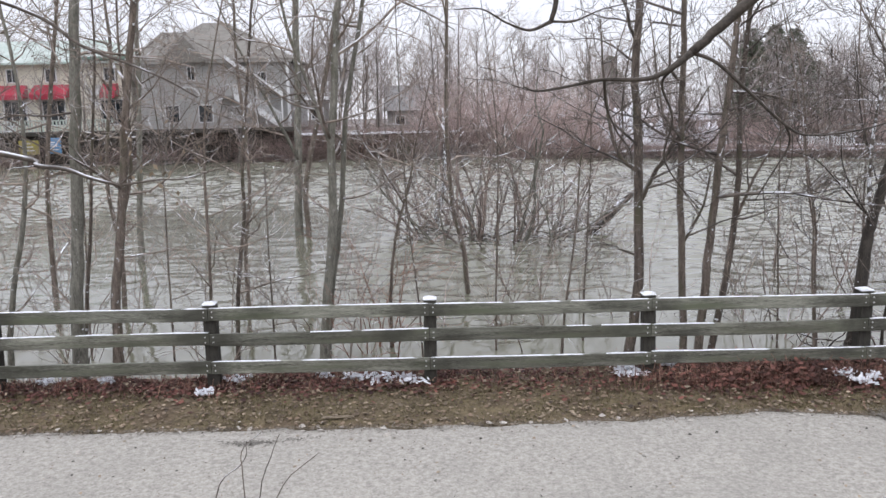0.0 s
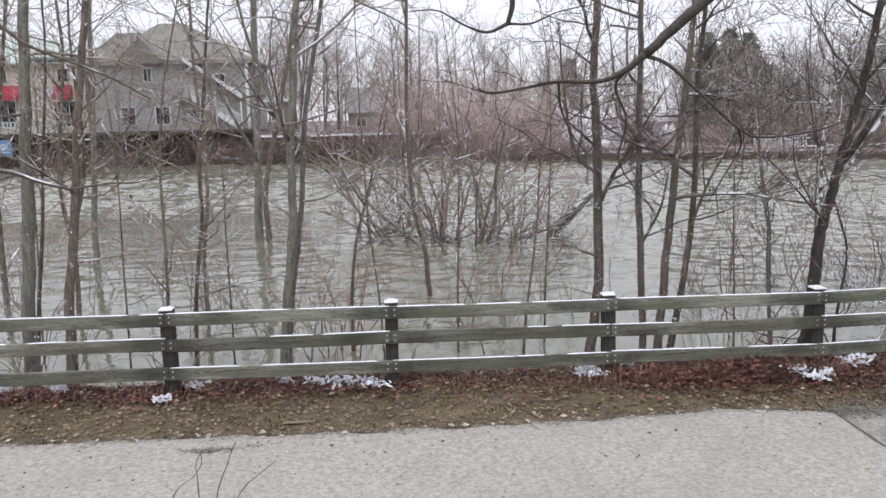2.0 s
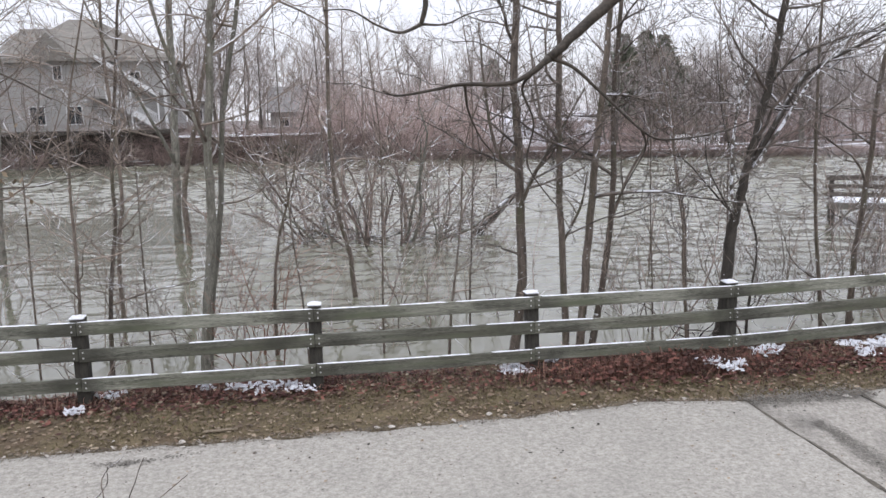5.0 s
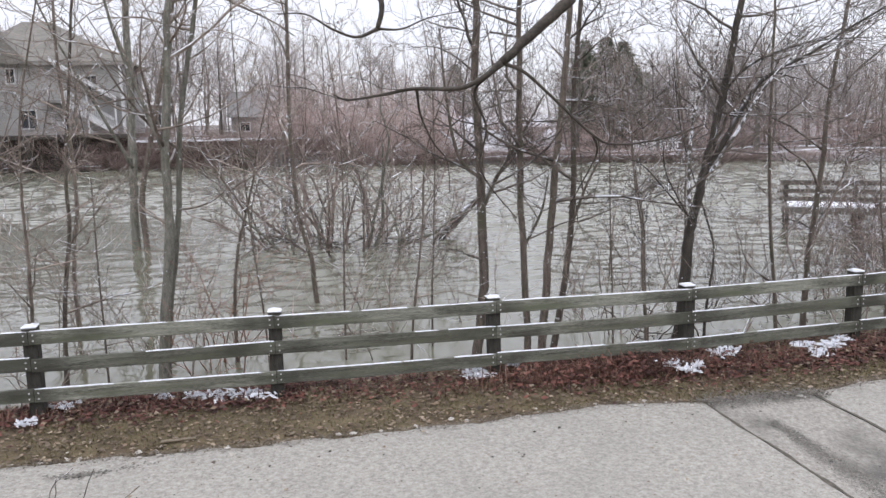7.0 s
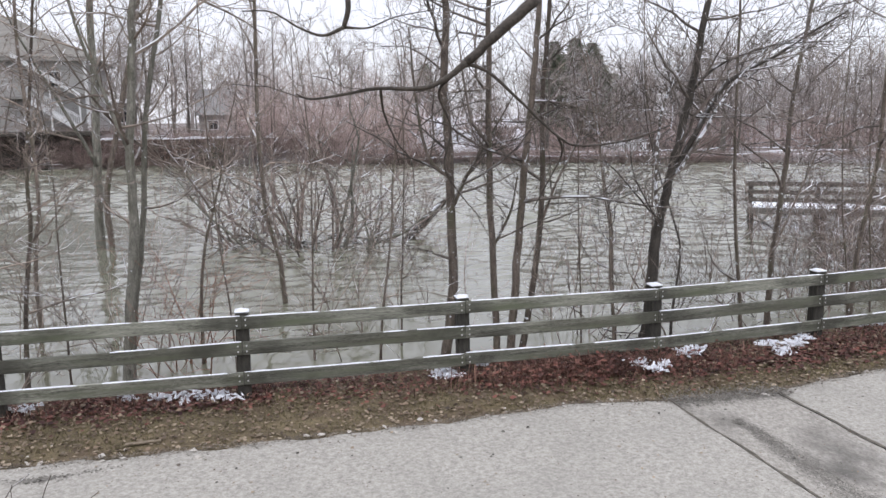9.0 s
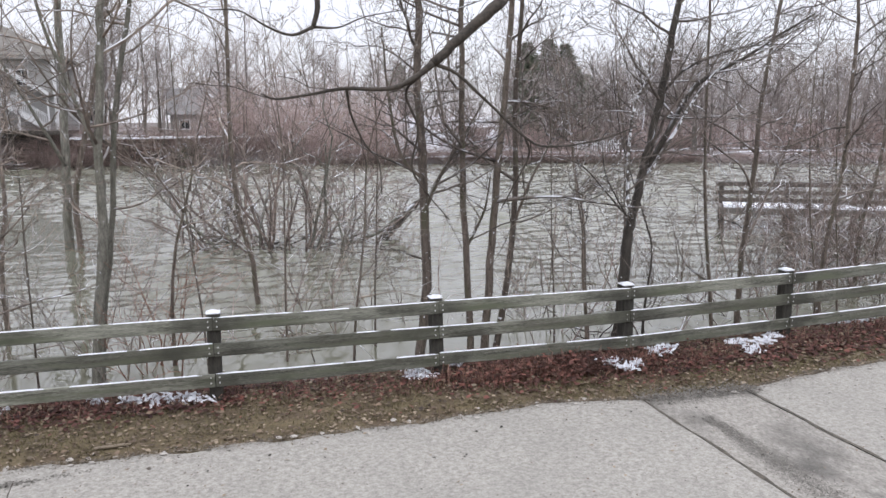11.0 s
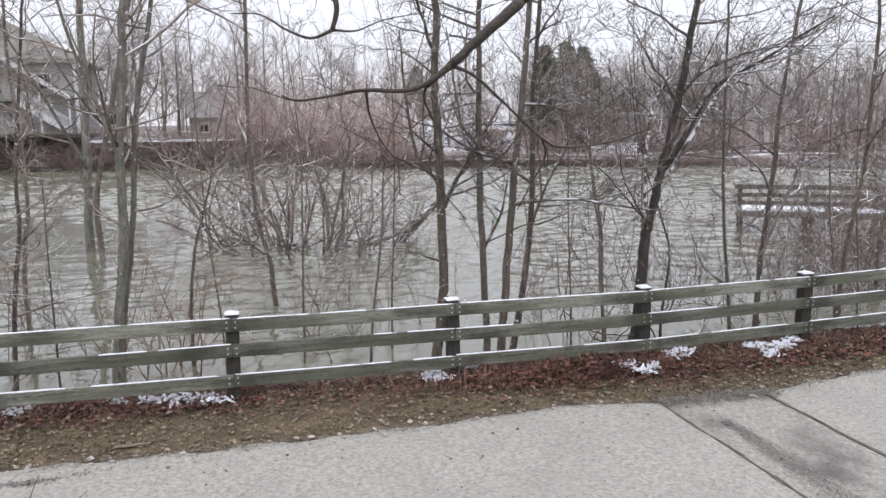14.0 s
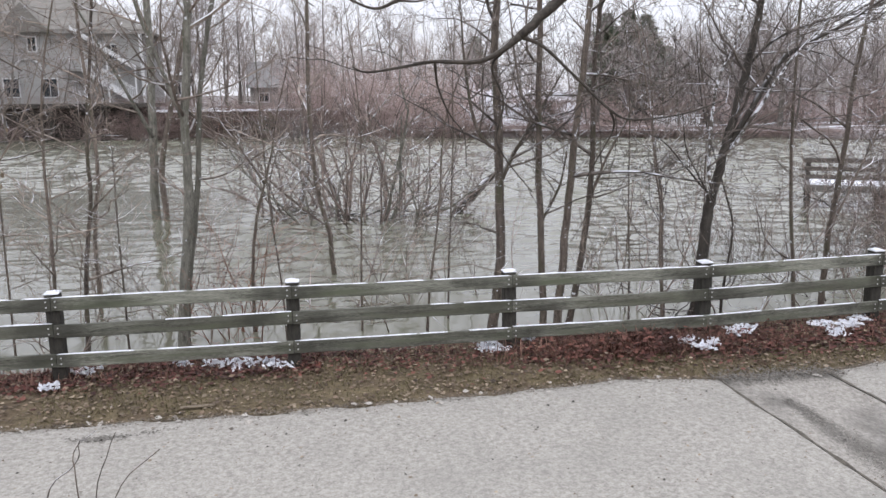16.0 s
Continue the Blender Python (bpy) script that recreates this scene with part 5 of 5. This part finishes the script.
tube(V, F, [Vector((-22.9 + 1.1 * math.cos(a), -0.12, 3.55 + 0.85 * math.sin(a))) for a in [math.pi * i / 10 for i in range(11)]], [0.09] * 11, 6)
part("arch_trim", V, F, M_trim, house, "white arched trim")
# covered outside stair down the river front
stair = thing("stair", "white covered timber stair on the side of the house", "stair", at=(0, 64.4, 2.0))
X0, Z0, X1, Z1 = -18.2, 3.5, -14.1, 0.8
SL = (Z1 - Z0) / (X1 - X0)


def raked(y0, y1, dz, h, xa=X0, xb=X1):
    V = []
    for y in (y0, y1):
        for x in (xa, xb):
            z = Z0 + SL * (x - X0) + dz
            V += [(x, y, z), (x, y, z + h)]
    return V, [(0, 2, 3, 1), (4, 5, 7, 6), (1, 3, 7, 5), (0, 4, 6, 2), (0, 1, 5, 4), (2, 6, 7, 3)]


for y in (0.0, 1.2):
    part("stringer", *raked(y, y + 0.08, -0.3, 0.5), M_trim, stair)
    part("handrail", *raked(y, y + 0.08, 0.95, 0.1), M_trim, stair)
for k in range(15):
    x = X0 + (X1 - X0) * (k + 0.5) / 15
    z = Z0 + SL * (x - X0)
    part("tread", *box(x - 0.15, x + 0.15, 0.08, 1.2, z, z + 0.04), M_dull, stair)
for k in range(27):
    x = X0 + (X1 - X0) * k / 26
    z = Z0 + SL * (x - X0)
    part("baluster", *box(x - 0.025, x + 0.025, 0.02, 0.06, z, z + 1.0), M_trim, stair)
part("stair_roof", *raked(-0.3, 1.6, 2.95, 0.16, X0 - 0.6, X1 + 0.4), M_shingle, stair)
part("roof_edge", *raked(-0.36, -0.3, 2.78, 0.42, X0 - 0.6, X1 + 0.4), M_trim, stair, "white roof edge")
for x in ((X0 + X1) / 2, X1 + 0.2):
    part("roof_post", *box(x - 0.06, x + 0.06, 0.0, 0.12, 0.3, Z0 + SL * (x - X0) + 2.95), M_trim, stair)
part("corner_post", *box(-13.55, -13.3, 0.9, 1.15, 0.3, 6.45), M_trim, stair, "tall white corner post")
part("landing", *box(-20.0, X0, 0.0, 1.55, Z0 - 0.2, Z0), M_dull, stair)

shop = thing("shop", "cream shop building with red awnings and a green canopy", "building", at=(0, 66.5, 2.0))
part("wall", *box(-58, -28.3, 0, 10, 0, 6.8), M_cream, shop)
part("roof", *hip_roof(-58.6, -27.7, -0.8, 10.8, 6.9, -54, -32, 5, 9.4), M_frost, shop, "frosted pale green roof")
for x, h in ((-56.0, 1.5), (-51.6, 1.5), (-47.2, 1.5), (-42.8, 1.5), (-39.2, 1.3), (-35.6, 1.7), (-30.15, 0.72)):
    V = [(x - h, -0.02, 4.9), (x + h, -0.02, 4.9), (x + h, -1.1, 4.0), (x - h, -1.1, 4.0), (x + h, -1.1, 3.7), (x - h, -1.1, 3.7), (x - h, -0.02, 3.7), (x + h, -0.02, 3.7)]
    aw = part("awning", V, [(3, 2, 1, 0), (5, 4, 2, 3), (6, 5, 3, 0), (1, 2, 4, 7)], M_red, shop, "red cloth awning")
    part("scallop", *box(x - h, x + h, -1.12, -1.105, 3.55, 3.7), M_red, aw)
    window(shop, x, 1.2, 2.0, 2.2, -0.06, 2)
    window(shop, x, 5.2, 0.9, 1.1, -0.06, 1)
V, F = [], []
tube(V, F, [Vector((-31.35, -0.04, 4.35)), Vector((-31.35, -0.1, 4.35))], [0.5, 0.5], 20)
part("emblem", V, F, M_trim, shop, "round white emblem")
part("canopy", *box(-33.2, -27.9, -1.0, 0, 7.05, 7.3, 0.03), M_green, shop, "green canopy edge")

# ---- low buildings further off ----
def low_house(x, y, w, d, h, rh, wall, roof, label, wins=3):
    z = ground_z(x, y) - 0.15
    b = thing("house", label, "house", "low buildings beyond the river", at=(x, y, z))
    part("wall", *box(-w / 2, w / 2, 0, d, 0, h), wall, b)
    V = [(-w / 2 - 0.4, -0.5, h), (w / 2 + 0.4, -0.5, h), (w / 2 + 0.4, d + 0.5, h), (-w / 2 - 0.4, d + 0.5, h), (-w / 2 - 0.4, d / 2, h + rh), (w / 2 + 0.4, d / 2, h + rh)]
    part("roof", V, [(0, 1, 5, 4), (2, 3, 4, 5), (1, 2, 5), (3, 0, 4), (0, 3, 2, 1)], roof, b)
    for k in range(wins):
        window(b, -w / 2 + w * (k + 0.5) / wins, h * 0.4, 1.0, h * 0.35, -0.05)


low_house(-1.0, 84, 9.0, 8, 2.6, 3.0, M_dull, M_grey_roof, "low grey building with a slate-grey roof")
low_house(-11.0, 66.5, 1.6, 2.4, 2.85, 0.35, M_dull, M_trim, "small grey shed with a low white roof", 1)
low_house(27, 80, 12, 8, 2.3, 1.2, M_trim, M_snow, "long low white building with snow on its roof", 4)
low_house(48, 92, 10, 8, 2.6, 1.6, M_dull, M_brick, "low brown-roofed house among bare trees", 3)
low_house(70, 88, 11, 8, 2.6, 1.8, M_trim, M_shingle, "low white house among bare trees", 3)

# timber retaining wall along the water beside the boardwalk
wall = thing("retaining_wall", "dark brown timber retaining wall with a ledge of snow", "wall", at=(-11.7, 60.0, 0))
for k in range(9):
    part("plank", *box(0, 14.0, 0.02 * (k % 2), 0.16 + 0.02 * (k % 2), -1.3 + k * 0.35, -0.962 + k * 0.35, 0.02), M_wall_wood, wall)
for k in range(8):
    part("wall_post", *box(0.1 + k * 2.0, 0.34 + k * 2.0, -0.16, -0.01, -1.3, 1.9, 0.02), M_wall_wood, wall)
V, F = [], []
for k in range(140):
    x = k * 0.1
    h = 0.13 + 0.09 * noise.noise(Vector((x * 0.9, 2, 3)))
    if noise.noise(Vector((x * 0.6, 7, 3))) < -0.28:
        h = 0.02
    V += [(x, -0.02, 1.85), (x, 0.03, 1.85 + h), (x, 0.7, 1.9 + h), (x, 0.9, 1.85)]
    if k:
        o = 4 * (k - 1)
        F += [(o + j, o + 4 + j, o + 5 + j, o + 1 + j) for j in range(3)]
part("snow", V, F, M_snow, wall, "ledge of white snow")

# a dark olive evergreen bush at the foot of the retaining wall
rb = random.Random(66)
bush_root = thing("evergreen_bush", "dark olive evergreen bush against the retaining wall", "bush", at=(-2.55, 59.3, -0.35))
V, F = [], []
for k in range(7):
    w = 0.9 * k
    tube(V, F, [Vector((0, 0, 0)), Vector((0.3 * math.cos(w), 0.2 * math.sin(w), 0.8)), Vector((0.8 * math.cos(w), 0.4 * math.sin(w), 1.6))], [0.04, 0.03, 0.01], 4)
part("stems", V, F, M_far_bark, bush_root)
V, F = [], []
for k in range(1500):
    a, c = rb.uniform(0, 6.283), rb.uniform(-0.85, 1)
    q = rb.uniform(0.55, 1.0) * (1 + 0.25 * math.sin(3 * a) * c)
    p = Vector((1.15 * q * math.cos(a) * math.sqrt(1 - c * c), 0.6 * q * math.sin(a) * math.sqrt(1 - c * c), 1.15 + 0.95 * q * c))
    d = Vector((rb.gauss(0, 1), rb.gauss(0, 1), rb.gauss(0, 1))).normalized() * rb.uniform(0.06, 0.13)
    n = d.cross(Vector((rb.gauss(0, 1), rb.gauss(0, 1), rb.gauss(0, 1)))).normalized() * 0.035
    o = len(V)
    V += [tuple(p - d), tuple(p + n), tuple(p + d), tuple(p - n)]
    F += [(o, o + 1, o + 2, o + 3)]
part("foliage", V, F, M_olive, bush_root)

# white picket fence on the right of the far bank
pf = thing("picket_fence", "long white picket fence on the far bank", "fence", at=(30.8, 58, 0))
me_pk = mesh("picket", *box(-0.07, 0.07, -0.015, 0.015, 0, 1.15), M_trim)
for k in range(20):
    x = k * 0.24
    child("picket", me_pk, pf, pose(x, 0, ground_z(30.8 + x, 58) - 0.05))
for k in range(2):
    x = k * 2.6
    part("rail", *box(x - 0.1 * k, x + 2.35, 0.02, 0.06, ground_z(32 + x, 58) + 0.75, ground_z(32 + x, 58) + 0.85), M_trim, pf)

# long low drifts of snow on the far bank
for k, (x, y, w) in enumerate(((-8.5, 63.0, 4.0), (-3.0, 63.2, 3.0), (11, 57.8, 3.0), (17.5, 55.0, 3.5), (24, 54, 4.0), (33, 51.5, 4.5), (39, 48.5, 5.0), (44, 47, 5.0), (48, 52, 6.0), (30, 60, 7.0), (42, 58, 9.0))):
    V, F = blob(w * 0.8, 0.9, 0.14, 800 + k, 4, 24, 0.6)
    single("snow_drift", V, F, M_snow, "long low drift of snow on the far bank", "snow", "snow drifts on the far bank", smooth=True, at=(x, y, ground_z(x, y) - 0.08))

# ploughed heaps of snow behind the brush, and a thin broken line of it along the waterside
for k, (x, y, w, h) in enumerate(((15.6, 63.4, 1.5, 3.4), (17.5, 63.8, 1.7, 3.3), (20.6, 66.0, 1.8, 1.8), (26.3, 67.2, 2.0, 1.5))):
    V, F = blob(w, 1.3, h, 860 + k, 7, 30, 0.9)
    single("snow_bank", V, F, M_snow, "uneven mound of old snow behind the far brush", "snow", "snow banks beyond the river", smooth=True, at=(x, y, ground_z(x, y) - 0.1))
for k in range(14):
    x = 14.5 + 1.3 * k + R.uniform(-0.4, 0.4)
    V, F = blob(R.uniform(0.5, 1.2), 0.35, 0.12, 880 + k, 4, 14, 0.8)
    single("snow_drift", V, F, M_snow, "long low drift of snow on the far bank", "snow", "snow drifts on the far bank", smooth=True, at=(x, shore(x) + 1.3, max(-0.3, ground_z(x, shore(x) + 1.3)) + 0.1))

# ---- far woods ----
def proto_tree(seed, height):
    """A leafless tree of the far woods, to be repeated."""
    rnd = random.Random(seed)
    root = thing("tree", "bare grey-brown tree of the far woods", "tree", "far woods", at=(0, -250, 0))
    pts, d = [Vector((0, 0, -0.5))], Vector((0, 0, 1))
    for i in range(8):
        d = (d + Vector((rnd.gauss(0, 0.07), rnd.gauss(0, 0.07), 0.1))).normalized()
        pts.append(pts[-1] + d * (height * 0.92 / 8))
    r0 = 0.013 * height
    V, F = [], []
    tube(V, F, pts, [r0 * (1 - 0.85 * i / 8) for i in range(9)], 5)
    part("trunk", V, F, M_far_bark, root)
    V, F = [], []
    for j in range(22):
        u = 0.22 + 0.78 * (j + rnd.random()) / 22
        i = min(int(u * 8), 7)
        p = pts[i].lerp(pts[i + 1], u * 8 - i)
        w = rnd.uniform(0, 6.283)
        out = Vector((math.cos(w), math.sin(w), rnd.uniform(0.4, 1.2)))
        shoot(V, F, rnd, p, out, height * rnd.uniform(0.18, 0.4) * (1.2 - 0.6 * u), r0 * 0.42 * (1.1 - 0.7 * u), 2, 4, (6, 5), 0.12, 0.9, 3, 0.2)
    # crown colour already holds the greying of distance
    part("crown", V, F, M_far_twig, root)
    return root


protos = [proto_tree(500 + k, 10 + k % 3) for k in range(6)]
rw = random.Random(77)


def plant(x, y, s=1.0):
    p = protos[rw.randrange(6)]
    c = copy_thing(p, pose(x, y, ground_z(x, y) - 0.1, 0, 0, rw.uniform(0, 360)))
    k = s * rw.uniform(0.8, 1.2)
    c.scale = (k, k, k * rw.uniform(0.9, 1.1))


for k in range(120):
    y = rw.uniform(72, 108)
    x = rw.uniform(-0.95, 1.25) * (y + 12) * 0.85
    if -60 < x < -11 and y < 80:
        continue
    plant(x, y, 0.85 + 0.25 * (y / 110) - (0.1 if -8 < x < 25 else 0))
for k in range(115):
    x = rw.uniform(30, 80)
    plant(x, shore(x) + rw.uniform(16, 38), rw.uniform(0.7, 1.05))
for k in range(26):
    x = rw.uniform(-12, 42)
    plant(x, shore(x) + rw.uniform(5, 20), 1.05)
for k in range(8):
    plant(-62 + 6.6 * k + rw.uniform(-1.2, 1.2), rw.uniform(56.5, 59.0), 1.0)
for x, y in ((-11.5, 63.8), (-9.0, 66), (-27.4, 64.0), (-30.0, 64.5), (-36, 64.4), (-41, 64.2), (20, 60), (25, 58.5), (33, 57), (-19.4, 60.9), (-23.6, 62.6), (-26.0, 61.4)):
    plant(x, y, 0.8)
for p in protos[:]:
    k = protos.index(p)
    p.matrix_basis = pose(-60 + 22 * k, 160, ground_z(-60 + 22 * k, 160))

# the depth of the woods, past counting
def deep_woods():
    rnd = random.Random(91)
    V, F = [], []
    for k in range(150):
        y = rnd.uniform(100, 170)
        x = rnd.uniform(-0.95, 1.25) * (y + 12) * 0.85
        h = rnd.uniform(9, 14)
        b = Vector((x, y, ground_z(x, y) - 0.2))
        pts = [b + Vector((rnd.gauss(0, 0.12) * i, rnd.gauss(0, 0.12) * i, h * i / 5)) for i in range(6)]
        tube(V, F, pts, [0.16 - 0.025 * i for i in range(6)], 4)
        for j in range(24):
            i = rnd.randrange(1, 5)
            w = rnd.uniform(0, 6.283)
            shoot(V, F, rnd, pts[i].lerp(pts[i + 1], rnd.random()), (math.cos(w), math.sin(w), rnd.uniform(0.4, 1.3)), h * rnd.uniform(0.15, 0.35), 0.05, 1, 4, (7, ), 0.12, 0.9, 3, 0.2, 0.012)
    return V, F


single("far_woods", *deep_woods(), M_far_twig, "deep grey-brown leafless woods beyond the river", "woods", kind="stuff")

# red-brown thickets along the far bank
def thicket_proto(seed, h):
    rnd = random.Random(seed)
    V, F = [], []
    for s in range(26):
        w = rnd.uniform(0, 6.283)
        q = rnd.uniform(0, 1.1)
        shoot(V, F, rnd, (q * math.cos(w), q * math.sin(w), -0.2), (0.45 * math.cos(w), 0.45 * math.sin(w), 1), h * rnd.uniform(0.5, 1.05), 0.022, 2, 5, (5, 4), 0.06, 0.7, 3, 0.12)
    return V, F


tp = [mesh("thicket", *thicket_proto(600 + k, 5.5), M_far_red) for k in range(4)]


sp = [mesh("bank_brush", *thicket_proto(620 + k, 5.5), M_shore) for k in range(3)]


def bush(x, y, s, sz, low=False):
    ob = new("bank_brush" if low else "thicket", sp[rw.randrange(3)] if low else tp[rw.randrange(4)])
    ob.matrix_basis = pose(x, y, max(-0.6, ground_z(x, y)) - 0.05, 0, 0, rw.uniform(0, 360)) @ Matrix.Diagonal((s, s, sz, 1))
    tagged(ob, "dark maroon brush on the far bank" if low else "tangled red-brown bare thicket on the far bank", "thicket", "thickets on the far bank")


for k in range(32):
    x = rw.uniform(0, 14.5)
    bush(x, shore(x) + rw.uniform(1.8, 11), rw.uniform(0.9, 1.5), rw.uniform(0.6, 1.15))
for k in range(44):
    x = rw.uniform(-62, -9)
    bush(x, rw.uniform(58.8, 60.2), rw.uniform(0.8, 1.2), rw.uniform(0.25, 0.5), True)
for k in range(210):
    x = rw.uniform(-20, 60)
    bush(x, shore(x) + rw.uniform(0.2, 1.6), rw.uniform(0.7, 1.2), rw.uniform(0.17, 0.32) * (1 - 0.6 * max(0, min(1, (x - 8) / 24))), True)
for k in range(90):
    x = rw.uniform(12, 75)
    bush(x, shore(x) + rw.uniform(13, 34), rw.uniform(0.9, 1.3), rw.uniform(0.35, 0.75), rw.random() < 0.6)


def conifer(x, y, h, seed):
    rnd = random.Random(seed)
    root = thing("conifer", "tall dark green conifer behind the far bank", "tree", "conifers", at=(x, y, ground_z(x, y) - 0.1))
    V, F = [], []
    tube(V, F, [Vector((0, 0, -0.3)), Vector((0, 0, h * 0.6)), Vector((0, 0, h))], [0.02 * h, 0.012 * h, 0.01], 6)
    part("trunk", V, F, M_far_bark, root)
    V, F = [], []
    for k in range(850):
        u = rnd.random() ** 0.8
        z = h * (0.1 + 0.9 * u)
        reach = h * 0.31 * (1 - u) ** 0.6 * rnd.uniform(0.35, 1.1) + 0.12
        w = rnd.uniform(0, 6.283)
        c, s = math.cos(w), math.sin(w)
        drop = reach * rnd.uniform(0.05, 0.4)
        for j in range(4):
            q = reach * (0.35 + 0.22 * j)
            l, wd = rnd.uniform(0.25, 0.55), rnd.uniform(0.06, 0.16)
            a = w + rnd.uniform(-0.9, 0.9)
            p = Vector((q * c, q * s, z - drop * q / reach + rnd.uniform(-0.1, 0.1)))
            d = Vector((math.cos(a), math.sin(a), rnd.uniform(-0.35, 0.25)))
            n = Vector((-math.sin(a), math.cos(a), rnd.uniform(-0.5, 0.5)))
            o = len(V)
            V += [tuple(p - n * wd), tuple(p + d * l * 0.5 - Vector((0, 0, 0.08))), tuple(p + n * wd), tuple(p + d * l)]
            F += [(o, o + 1, o + 2), (o, o + 3, o + 1), (o + 1, o + 3, o + 2)]
    part("crown", V, F, M_needle, root)


for x, y, h, s in ((31.2, 70, 9.8, 1), (34.2, 72, 11.6, 2), (36.6, 73, 11.2, 3), (32.6, 74, 11.4, 7), (38.4, 74, 8.6, 8), (47.5, 90, 9.0, 4), (23, 96, 10.5, 5), (52, 95, 8.5, 6)):
    conifer(x, y, h, s)
